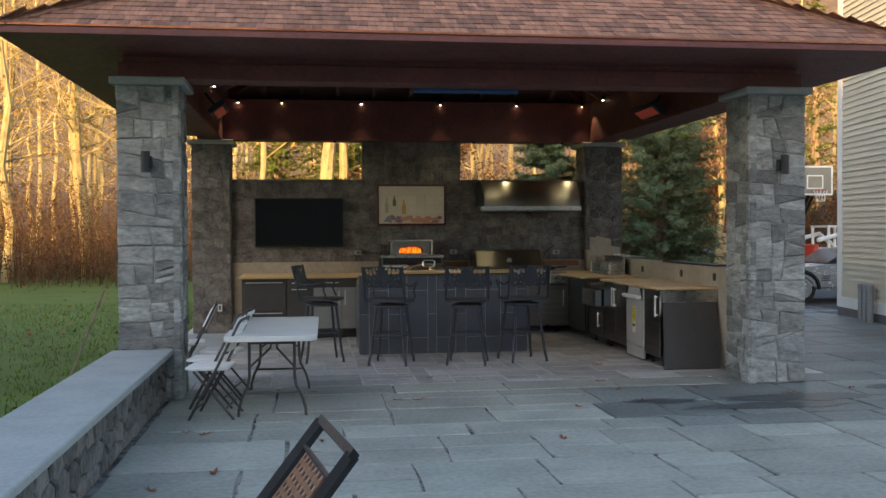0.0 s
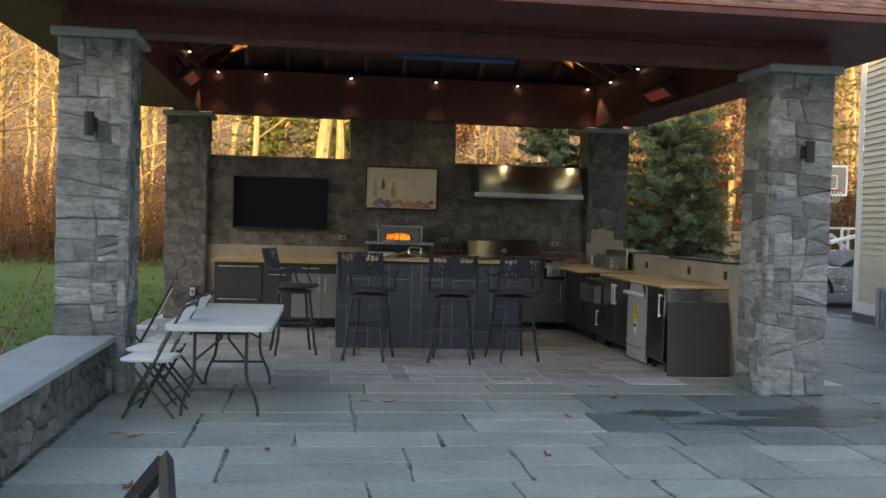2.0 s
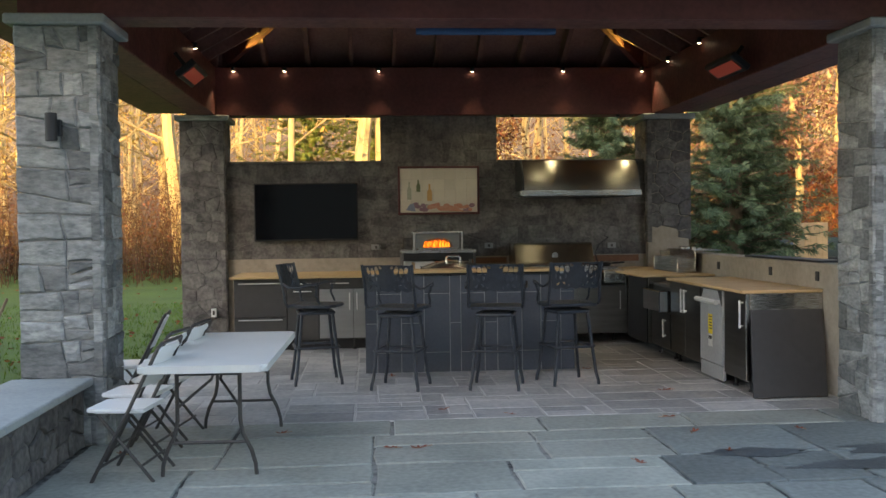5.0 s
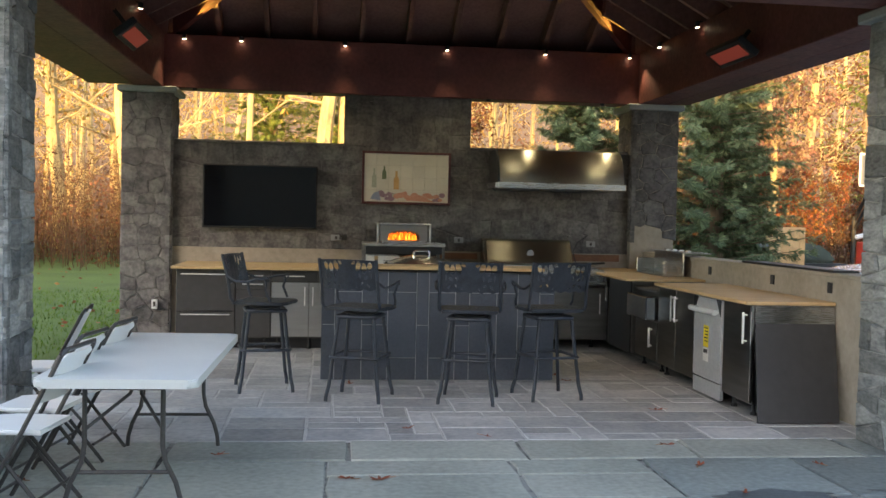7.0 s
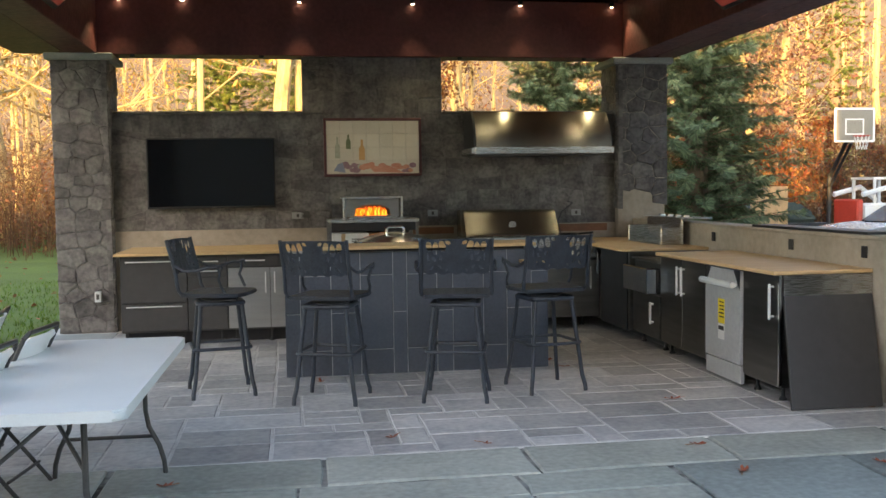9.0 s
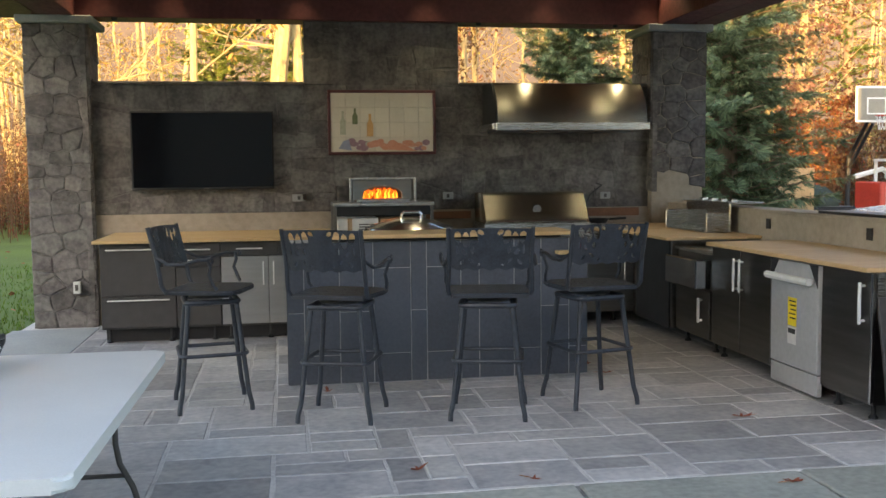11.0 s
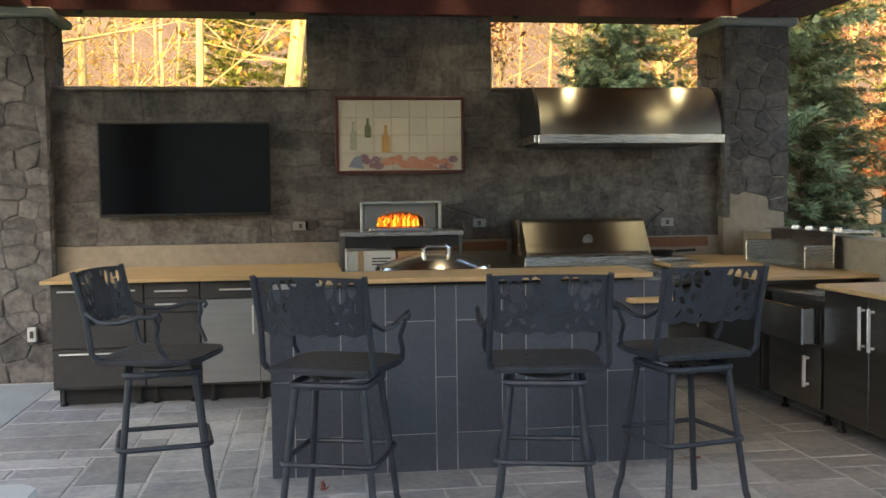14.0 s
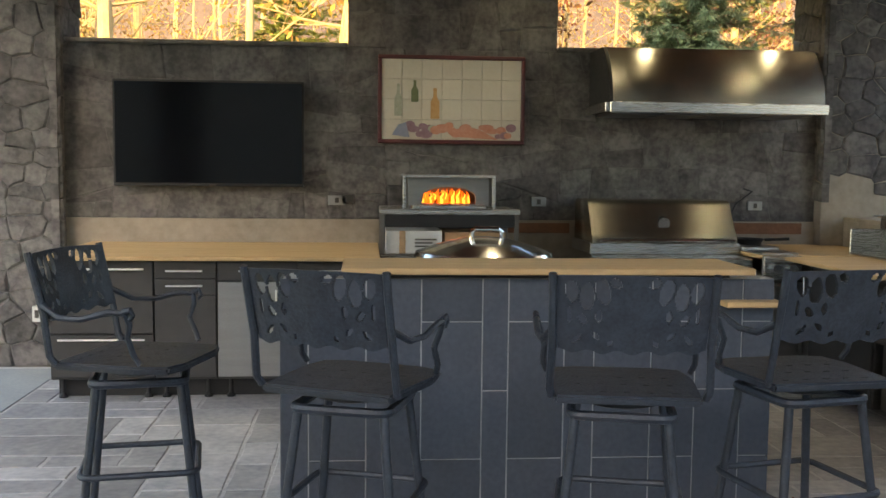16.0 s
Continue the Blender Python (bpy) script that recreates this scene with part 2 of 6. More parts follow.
def part(name, bm, mat, parent=None, label="", smooth=False):
    ob = new(name, bm if isinstance(bm, bpy.types.Mesh) else to_mesh(name, bm, mat, smooth))
    ob.parent = parent
    return tagged(ob, label)


def solid(name, bm, mat, label, category="", kind="", group="", smooth=False):
    """A top-level thing of one mesh."""
    return tagged(new(name, to_mesh(name, bm, mat, smooth)), label, category, group, kind)


def box(x0, x1, y0, y1, z0, z1, bevel=0.0, bm=None, seg=1):
    bm = bm or bmesh.new()
    vs = [bm.verts.new((x, y, z)) for z in (z0, z1) for x, y in ((x0, y0), (x1, y0), (x1, y1), (x0, y1))]
    fs = [bm.faces.new([vs[i] for i in f]) for f in
          ((3, 2, 1, 0), (4, 5, 6, 7), (0, 1, 5, 4), (1, 2, 6, 5), (2, 3, 7, 6), (3, 0, 4, 7))]
    if bevel:
        es = list({e for f in fs for e in f.edges})
        bmesh.ops.bevel(bm, geom=es, offset=bevel, segments=seg, affect="EDGES", profile=0.5)
    return bm


def tube(points, r, n=8, bm=None, r1=None, closed=False, flat=1.0):
    """A round bar along a line of points; tapers to r1."""
    bm = bm or bmesh.new()
    pts = [Vector(p) for p in points]
    rings, prev = [], None
    k = len(pts)
    for i, p in enumerate(pts):
        a = pts[i - 1] if i or closed else p
        b = pts[(i + 1) % k] if i < k - 1 or closed else p
        d = (b - a).normalized()
        u = prev if prev is not None else (Vector((0, 0, 1)) if abs(d.z) < 0.9 else Vector((1, 0, 0)))
        u = (u - d * u.dot(d)).normalized()
        prev, w = u, d.cross(u)
        rad = r + ((r1 if r1 is not None else r) - r) * i / max(1, k - 1)
        rings.append([bm.verts.new(p + u * rad * flat * math.cos(q) + w * rad * math.sin(q))
                      for q in (2 * math.pi * j / n for j in range(n))])
    for i in range(k if closed else k - 1):
        a, b = rings[i], rings[(i + 1) % k]
        for j in range(n):
            bm.faces.new((a[j], a[(j + 1) % n], b[(j + 1) % n], b[j]))
    if not closed:
        bm.faces.new(rings[0][::-1])
        bm.faces.new(rings[-1])
    return bm


def lathe(profile, n=24, bm=None, at=(0, 0, 0)):
    """A turned form: profile of (radius, height)."""
    bm = bm or bmesh.new()
    rings = [[bm.verts.new((at[0] + r * math.cos(2 * math.pi * j / n), at[1] + r * math.sin(2 * math.pi * j / n), at[2] + z))
              for j in range(n)] for r, z in profile]
    for a, b in zip(rings, rings[1:]):
        for j in range(n):
            bm.faces.new((a[j], a[(j + 1) % n], b[(j + 1) % n], b[j]))
    bm.faces.new(rings[0][::-1])
    bm.faces.new(rings[-1])
    return bm


def prism(outline, y0, y1, bm=None, axis="y"):
    """An outline of (x, z), pushed from y0 to y1 (or of (y, z) along x, or (x, y) along z)."""
    bm = bm or bmesh.new()
    put = {"y": lambda a, c, d: (a, d, c), "x": lambda a, c, d: (d, a, c), "z": lambda a, c, d: (a, c, d)}[axis]
    lo = [bm.verts.new(put(a, c, y0)) for a, c in outline]
    hi = [bm.verts.new(put(a, c, y1)) for a, c in outline]
    k = len(outline)
    for i in range(k):
        bm.faces.new((lo[i], lo[(i + 1) % k], hi[(i + 1) % k], hi[i]))
    bm.faces.new(lo[::-1])
    bm.faces.new(hi)
    return bm


def arc(x, z, r, a0, a1, n):
    return [(x + r * math.cos(radians(a0 + (a1 - a0) * i / n)), z + r * math.sin(radians(a0 + (a1 - a0) * i / n))) for i in range(n + 1)]


# ---- stonework ----
def cells(w, h, cw, ch, rng):
    """A face w by h split by slanting cuts into uneven interlocking stones: lists of (u, v) corners."""
    def area(p):
        return abs(sum(p[i][0] * p[(i + 1) % len(p)][1] - p[(i + 1) % len(p)][0] * p[i][1] for i in range(len(p)))) / 2

    def clip(poly, mx, my, nx, ny):
        cut = []
        for k, p in enumerate(poly):
            q = poly[(k + 1) % len(poly)]
            sp, sq = (p[0] - mx) * nx + (p[1] - my) * ny, (q[0] - mx) * nx + (q[1] - my) * ny
            if sp <= 0:
                cut.append(p)
            if sp * sq < 0:
                f = sp / (sp - sq)
                cut.append((p[0] + f * (q[0] - p[0]), p[1] + f * (q[1] - p[1])))
        return cut

    out, todo = [], [[(0, 0), (w, 0), (w, h), (0, h)]]
    while todo:
        p = todo.pop()
        us, vs = [q[0] for q in p], [q[1] for q in p]
        du, dv = max(us) - min(us), max(vs) - min(vs)
        if area(p) < cw * ch * rng.choice((0.5, 0.9, 1.3, 1.9)) or (du < cw * 0.7 and dv < ch * 0.7):
            out.append(p)
            continue
        f, slant = rng.uniform(0.36, 0.64), rng.gauss(0, 0.13)
        if du / cw > dv / ch * rng.uniform(0.75, 1.3):
            mx, my, nx, ny = min(us) + du * f, min(vs) + dv / 2, math.cos(slant), math.sin(slant)
        else:
            mx, my, nx, ny = min(us) + du / 2, min(vs) + dv * f, math.sin(slant), math.cos(slant)
        for s in (1, -1):
            c = clip(p, mx, my, s * nx, s * ny)
            if len(c) > 2 and area(c) > 0.0012:
                todo.append(c)
    return out


def round_cells(w, h, cw, ch, rng):
    """A face split into many-sided rubble stones, laid in rough rows."""
    seeds, v = [], 0.0
    while v < h:
        rh, u = ch * rng.uniform(0.65, 1.4), -cw * rng.uniform(0, 0.6)
        while u < w + cw * 0.3:
            wide = cw * rng.uniform(0.55, 1.55)
            seeds.append((u + wide / 2, v + rh / 2 + rng.uniform(-0.24, 0.24) * rh))
            u += wide
        v += rh
    seeds = [s for s in seeds if -0.02 < s[0] < w + 0.02 and -0.02 < s[1] < h + 0.02]
    out = []
    for i, (a, b) in enumerate(seeds):
        poly = [(0, 0), (w, 0), (w, h), (0, h)]
        for j, (c, d) in enumerate(seeds):
            if i == j or abs(c - a) > 3 * cw or abs(d - b) > 3.5 * ch:
                continue
            nx, ny, mx, my = c - a, (d - b) * 1.7, (a + c) / 2, (b + d) / 2
            cut = []
            for k, p in enumerate(poly):
                q = poly[(k + 1) % len(poly)]
                sp, sq = (p[0] - mx) * nx + (p[1] - my) * ny, (q[0] - mx) * nx + (q[1] - my) * ny
                if sp <= 0:
                    cut.append(p)
                if sp * sq < 0:
                    f = sp / (sp - sq)
                    cut.append((p[0] + f * (q[0] - p[0]), p[1] + f * (q[1] - p[1])))
            poly = cut
            if len(poly) < 3:
                break
        if len(poly) >= 3:
            out.append(poly)
    return out


def stone_mesh(poly, rng, gap=0.008, proud=0.03, depth=0.05):
    """One stone: its outline drawn in by the joint, with broken edges and an uneven face. u to the right, v up, w out."""
    cu, cv = sum(p[0] for p in poly) / len(poly), sum(p[1] for p in poly) / len(poly)
    ring = []
    for k, p in enumerate(poly):
        q = poly[(k + 1) % len(poly)]
        ring.append(p)
        if math.hypot(q[0] - p[0], q[1] - p[1]) > 0.12:
            ring.append(((p[0] + q[0]) / 2 + rng.uniform(-1, 1) * 0.006, (p[1] + q[1]) / 2 + rng.uniform(-1, 1) * 0.006))

    def inset(p, g):
        d = math.hypot(p[0] - cu, p[1] - cv)
        s = max(0.3, 1 - g / max(d, 0.02))
        return cu + (p[0] - cu) * s, cv + (p[1] - cv) * s
    bm = bmesh.new()
    lift = proud * rng.uniform(0.55, 1.2)
    levels = []
    for g, w, rough in ((gap, -depth, 0), (gap, lift * 0.45, 0.002), (gap + 0.016, lift, 0.006)):
        levels.append([bm.verts.new((*(c + rng.uniform(-1, 1) * rough for c in inset(p, g)), w + rng.uniform(-1, 1) * rough)) for p in ring])
    k = len(ring)
    for lo, hi in zip(levels, levels[1:]):
        for i in range(k):
            bm.faces.new((lo[i], lo[(i + 1) % k], hi[(i + 1) % k], hi[i]))
    mid = bm.verts.new((cu, cv, lift * rng.uniform(0.9, 1.35)))
    for i in range(k):
        bm.faces.new((levels[2][i], levels[2][(i + 1) % k], mid))
    return bm


def stone_face(parent, origin, right, w, h, cw, ch, seed, mat, keep=None, gap=0.008, proud=0.03, split=round_cells):
    """Lays stones on a face: origin at its foot's left, right the way along it; it looks to right x up."""
    rng = random.Random(seed)
    r = Vector(right).normalized()
    n = r.cross(Vector((0, 0, 1)))
    m = Matrix(((r.x, 0, n.x, origin[0]), (r.y, 0, n.y, origin[1]), (r.z, 1, n.z, origin[2]), (0, 0, 0, 1)))
    for poly in split(w, h, cw, ch, rng):
        cu, cv = sum(p[0] for p in poly) / len(poly), sum(p[1] for p in poly) / len(poly)
        bm = stone_mesh(poly, rng, gap, proud)
        if keep and not keep(cu, cv):
            bm.free()
            continue
        bmesh.ops.transform(bm, matrix=m, verts=bm.verts)
        part("stone", bm, mat, parent)


# ---- ground ----
def ground_height(x, y):
    far = max(0.0, y - 24)
    left = max(0.0, -x - 6)
    return -0.06 + 0.012 * far + 0.004 * left * (1 if y > 5 else 0)


def sheet(x0, x1, y0, y1, nx, ny, drop=0.0):
    bm = bmesh.new()
    grid = [[bm.verts.new((x0 + (x1 - x0) * i / nx, y0 + (y1 - y0) * j / ny,
                           ground_height(x0 + (x1 - x0) * i / nx, y0 + (y1 - y0) * j / ny) - drop)) for i in range(nx + 1)] for j in range(ny + 1)]
    for j in range(ny):
        for i in range(nx):
            bm.faces.new((grid[j][i], grid[j][i + 1], grid[j + 1][i + 1], grid[j + 1][i]))
    return bm


solid("ground", sheet(-300, 300, -200, 400, 120, 120, 0.05), EARTH, "brown leaf-strewn earth reaching to the woods", "ground", "structure")
solid("lawn", sheet(-60, 5.6, 16.9, 44, 66, 28), GRASS, "green lawn scattered with fallen leaves", "lawn", "structure")
solid("side_lawn", sheet(-60, -1.74, -20, 16.9, 40, 36), GRASS, "green lawn beside the low stone wall", "lawn", "structure")
solid("driveway", sheet(6.0, 40, 16.5, 40, 34, 24, 0.0), ASPHALT, "grey asphalt driveway beside the house", "driveway", "structure")

# ---- patio and pavilion floor ----
PAVE_Y = 10.25


def paving(x0, x1, y0, y1, unit, sizes, seed):
    """Random ashlar: rectangles of whole units that fill the area."""
    rng = random.Random(seed)
    nx, ny = int(round((x1 - x0) / unit)), int(round((y1 - y0) / unit))
    full = [[False] * nx for _ in range(ny)]
    out = []
    for j in range(ny):
        for i in range(nx):
            if full[j][i]:
                continue
            pick = sizes[:]
            rng.shuffle(pick)
            for a, b in pick + [(1, 1)]:
                if i + a <= nx and j + b <= ny and not any(full[j + q][i + p] for q in range(b) for p in range(a)):
                    break
            for q in range(b):
                for p in range(a):
                    full[j + q][i + p] = True
            out.append((x0 + i * unit, y0 + j * unit, a * unit, b * unit))
    return out


def courses(x0, x1, y0, y1, depths, widths, seed):
    """Long courses of slabs of mixed width, some slabs split in depth."""
    rng = random.Random(seed)
    out, y = [], y0
    while y < y1 - 0.01:
        d = rng.choice(depths)
        if y1 - y - d < 0.3:
            d = y1 - y
        x = x0
        while x < x1 - 0.01:
            w = rng.choice(widths)
            if x1 - x - w < 0.3:
                w = x1 - x
            if d > 0.7 and rng.random() < 0.35:
                f = rng.choice((0.4, 0.5, 0.6))
                out += [(x, y, w, d * f), (x, y + d * f, w, d * (1 - f))]
            else:
                out.append((x, y, w, d))
            x += w
        y += d
    return out


def paver_mesh(w, d, gap, rng, ragged):
    """A slab from its corner at 0, 0, its top at z 0, with eased and slightly ragged edges."""
    bm = bmesh.new()
    base = [(gap, gap), (w / 2, gap), (w - gap, gap), (w - gap, d / 2), (w - gap, d - gap), (w / 2, d - gap), (gap, d - gap), (gap, d / 2)]
    base = [(x + rng.uniform(-1, 1) * ragged, y + rng.uniform(-1, 1) * ragged) for x, y in base]
    cx, cy = w / 2, d / 2
    rings = []
    for s, z in ((0.0, -0.05), (0.0, -0.007), (0.009, 0.0)):
        rings.append([bm.verts.new((x + (cx - x) * s / max(0.1, math.hypot(x - cx, y - cy)), y + (cy - y) * s / max(0.1, math.hypot(x - cx, y - cy)), z)) for x, y in base])
    for lo, hi in zip(rings, rings[1:]):
        for i in range(8):
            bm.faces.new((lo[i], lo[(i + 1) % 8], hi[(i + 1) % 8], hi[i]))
    bm.faces.new(rings[-1])
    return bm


def lay(parent, slabs, gap, ragged, mat, seed, variants=3):
    """Slabs of one size share a few meshes."""
    rng, store = random.Random(seed), {}
    for x, y, w, d in slabs:
        key = (round(w, 3), round(d, 3), rng.randrange(variants))
        if key not in store:
            store[key] = to_mesh("paver", paver_mesh(w, d, gap, rng, ragged), mat)
        ob = part("paver", store[key], None, parent)
        ob.location = (x, y, rng.uniform(-0.002, 0.002))


patio = solid("patio_bed", box(-1.79, 10.9, -3, PAVE_Y, -0.3, -0.014), JOINT, "dark sandy joints under large bluestone flags", "patio", "structure")
floor = solid("pavilion_floor", box(-1.9, 6.0, PAVE_Y, 17.0, -0.3, -0.004), JOINT_PALE, "pale grout under bluestone floor tiles", "floor", "structure")
solid("concrete_apron", box(-1.98, -1.125, PAVE_Y + 0.01, 15.95, -0.2, 0.001, 0.006), CAPSTONE, "smooth pale concrete apron between the columns", "apron", "structure")
side_path = solid("side_patio", box(6.0, 10.9, PAVE_Y, 19.5, -0.3, -0.014), JOINT, "darker grey bluestone paving beside the house", "patio", "structure")

# ---- columns ----
COLUMN_TOP = 3.095


def column(name, x0, x1, y0, y1, faces, seed, label, bare=0.0):
    ob = thing(name, label, "column", kind="structure")
    # columns with y0 below 12 take the paler fieldstone and mortar
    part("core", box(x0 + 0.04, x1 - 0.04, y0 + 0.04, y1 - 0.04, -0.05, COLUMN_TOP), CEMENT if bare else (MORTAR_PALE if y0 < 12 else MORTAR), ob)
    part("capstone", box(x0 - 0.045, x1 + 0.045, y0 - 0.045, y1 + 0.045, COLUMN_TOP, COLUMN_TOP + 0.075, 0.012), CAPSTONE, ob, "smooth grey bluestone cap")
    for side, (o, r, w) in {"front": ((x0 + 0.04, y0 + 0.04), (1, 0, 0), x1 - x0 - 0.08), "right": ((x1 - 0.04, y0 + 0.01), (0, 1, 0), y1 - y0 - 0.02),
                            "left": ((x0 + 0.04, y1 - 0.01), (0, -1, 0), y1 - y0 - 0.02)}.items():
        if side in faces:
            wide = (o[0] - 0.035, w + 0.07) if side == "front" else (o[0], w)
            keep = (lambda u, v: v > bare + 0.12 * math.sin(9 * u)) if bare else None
            stone_face(ob, (wide[0], o[1], 0), r, wide[1], COLUMN_TOP, *((0.27, 0.19) if y0 < 12 else (0.23, 0.17)), seed + len(side), STONE_PALE if y0 < 12 else STONE, keep, 0.005 if y0 < 12 else 0.003, 0.02 if y0 < 12 else 0.015, cells if y0 < 12 else round_cells)
    return ob


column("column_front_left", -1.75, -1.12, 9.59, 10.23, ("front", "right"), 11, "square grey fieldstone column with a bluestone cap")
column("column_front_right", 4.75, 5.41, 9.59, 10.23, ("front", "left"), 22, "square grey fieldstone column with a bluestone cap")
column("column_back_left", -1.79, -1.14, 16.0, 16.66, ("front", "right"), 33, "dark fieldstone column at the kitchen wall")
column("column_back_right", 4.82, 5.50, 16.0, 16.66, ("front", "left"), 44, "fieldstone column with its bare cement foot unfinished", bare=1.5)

# ---- back wall ----
back = thing("wall_back", "dark grey fieldstone kitchen wall with two open slots", "wall", kind="structure")
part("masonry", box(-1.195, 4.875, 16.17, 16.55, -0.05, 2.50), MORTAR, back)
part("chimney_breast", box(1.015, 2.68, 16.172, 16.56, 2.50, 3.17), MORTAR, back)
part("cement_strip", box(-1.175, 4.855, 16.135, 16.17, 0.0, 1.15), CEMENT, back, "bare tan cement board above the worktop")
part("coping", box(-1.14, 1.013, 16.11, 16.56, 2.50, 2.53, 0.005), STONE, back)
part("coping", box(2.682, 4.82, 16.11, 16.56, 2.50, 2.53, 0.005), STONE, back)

# ---- low wall ----
low = thing("low_wall", "low fieldstone seat wall with a smooth bluestone top", "wall", kind="structure")
part("masonry", box(-1.71, -1.315, -3, 9.58, -0.1, 0.455), MORTAR, low)
for k in range(7):
    part("capstone", box(-1.80, -1.215, 9.585 - 1.72 * (k + 1) + 0.004, 9.585 - 1.72 * k, 0.455, 0.51, 0.008), CAPSTONE, low)
stone_face(low, (-1.315, 1.14, 0), (0, 1, 0), 8.44, 0.455, 0.26, 0.17, 55, STONE)

# ---- right knee wall ----
knee = thing("knee_wall", "unfinished tan cement knee wall behind the counter", "wall", kind="structure")
part("panel", box(5.03, 5.30, 10.24, 15.99, -0.05, 1.17, 0.004), CEMENT, knee)
part("ledge", box(5.02, 5.31, 10.25, 15.98, 1.17, 1.20, 0.004), CEMENT, knee)
for y in (11.11, 12.17, 13.68, 14.9):
    part("electrical_box", box(5.018, 5.03, y - 0.035, y + 0.035, 1.03, 1.12, 0.003), BLACK, knee, "small dark electrical box")

# ---- roof ----
EAVE = (-2.53, 6.19, 8.66, 17.61)
EAVE_Z, PITCH = 3.46, 0.55
RX, RY = 1.83, 13.135


def roof_z(x, y):
    """Top of the roof boards."""
    d = min(x - EAVE[0], EAVE[1] - x, y - EAVE[2], EAVE[3] - y)
    return EAVE_Z + PITCH * d


roof = thing("roof", "hipped cedar-shingle roof on dark stained timbers", "roof", kind="structure")
boards = bmesh.new()
apex = EAVE_Z + PITCH * (EAVE[3] - EAVE[2]) / 2
cs = [(EAVE[0], EAVE[2]), (EAVE[1], EAVE[2]), (EAVE[1], EAVE[3]), (EAVE[0], EAVE[3])]
tops = [boards.verts.new((*c, EAVE_Z)) for c in cs] + [boards.verts.new((RX - 0.03, RY, apex)), boards.verts.new((RX + 0.03, RY, apex))]
lows = [boards.verts.new((*c, EAVE_Z - 0.04)) for c in cs] + [boards.verts.new((RX - 0.03, RY, apex - 0.05)), boards.verts.new((RX + 0.03, RY, apex - 0.05))]
for f in ((0, 1, 5, 4), (1, 2, 5), (2, 3, 4, 5), (3, 0, 4)):
    boards.faces.new([tops[i] for i in f])
    boards.faces.new([lows[i] for i in f][::-1])
for i in range(4):
    boards.faces.new((tops[i], lows[i], lows[(i + 1) % 4], tops[(i + 1) % 4]))
part("roof_deck", boards, DECKING, roof)
E0, E1, E2, E3 = EAVE
for x0, x1, y0, y1 in ((E0 - 0.02, E1 + 0.02, E2 - 0.035, E2 - 0.002), (E0 - 0.02, E1 + 0.02, E3 + 0.002, E3 + 0.035),
                       (E0 - 0.035, E0 - 0.002, E2, E3), (E1 + 0.002, E1 + 0.035, E2, E3)):
    part("fascia", box(x0, x1, y0, y1, EAVE_Z - 0.075, EAVE_Z - 0.012, 0.004), TIMBER, roof)
    part("drip_edge", box(x0 - 0.012, x1 + 0.012, y0 - 0.012, y1 + 0.012, EAVE_Z - 0.010, EAVE_Z + 0.012, 0.003), COPPER, roof, "thin copper drip edge")

BEAM_TOP, BEAM_LOW = 3.85, 3.172
frame_work = thing("timber_frame", "dark red-brown stained beams on the stone columns", "beams", kind="structure")
for nm, b in (("front_beam", (-1.70, 5.36, 9.73, 10.07)), ("back_beam", (-1.70, 5.42, 16.10, 16.44)),
              ("side_beam", (-1.62, -1.28, 10.072, 16.098)), ("side_beam", (4.94, 5.28, 10.072, 16.098))):
    part(nm, box(b[0], b[1], b[2], b[3], BEAM_LOW, BEAM_TOP, 0.008), TIMBER, frame_work)
for b in ((-1.74, 5.40, 9.70, 9.728), (-1.65, -1.622, 10.10, 16.07), (5.282, 5.31, 10.10, 16.07)):
    part("trim_board", box(b[0], b[1], b[2], b[3], BEAM_LOW + 0.001, BEAM_LOW + 0.16, 0.004), TIMBER, frame_work)


def rafter(p, q, w=0.06, depth=0.24):
    """A sloping rafter under the roof boards from p to q (its upper edges)."""
    p, q = Vector(p), Vector(q)
    side = (q - p).cross(Vector((0, 0, 1))).normalized() * w / 2
    bm = bmesh.new()
    vs = [bm.verts.new(a + s + Vector((0, 0, dz))) for a in (p, q) for s, dz in ((-side, 0), (side, 0), (side, -depth), (-side, -depth))]
    for f in ((0, 1, 2, 3), (7, 6, 5, 4), (0, 4, 5, 1), (1, 5, 6, 2), (2, 6, 7, 3), (3, 7, 4, 0)):
        bm.faces.new([vs[i] for i in f])
    return bm


DROP = 0.052
for k in range(-6, 7):
    x = RX + 0.61 * k
    if abs(x - RX) < 4.1:
        reach = (E3 - E2) / 2 - abs(x - RX) - 0.06
        for ya, s in ((E2 + 1.1, 1), (E3 - 1.1, -1)):
            yb = ya + s * (reach - 1.07)
            if reach < 1.3:
                continue
            part("rafter", rafter((x, ya, roof_z(x, ya) - DROP), (x, yb, roof_z(x, yb) - DROP)), RAFTER, frame_work)
    y = RY + 0.61 * k
    if abs(y - RY) < 4.1:
        reach = (E1 - E0) / 2 - abs(y - RY) - 0.06
        for xa, s in ((E0 + 0.98, 1), (E1 - 0.98, -1)):
            xb = xa + s * (reach - 0.95)
            if reach < 1.2:
                continue
            part("rafter", rafter((xa, y, roof_z(xa, y) - DROP), (xb, y, roof_z(xb, y) - DROP)), RAFTER, frame_work)
for x, y in cs:
    xi, yi = x + (1.05 if x < RX else -1.05), y + (1.05 if y < RY else -1.05)
    part("hip_rafter", rafter((xi, yi, roof_z(xi, yi) - DROP - 0.02), (RX, RY, apex - 0.09), 0.075, 0.29), TIMBER, frame_work)

# ---- house beyond the patio, and an unseen wall added behind the camera to shade it ----
HX, HY = 10.3, 17.35


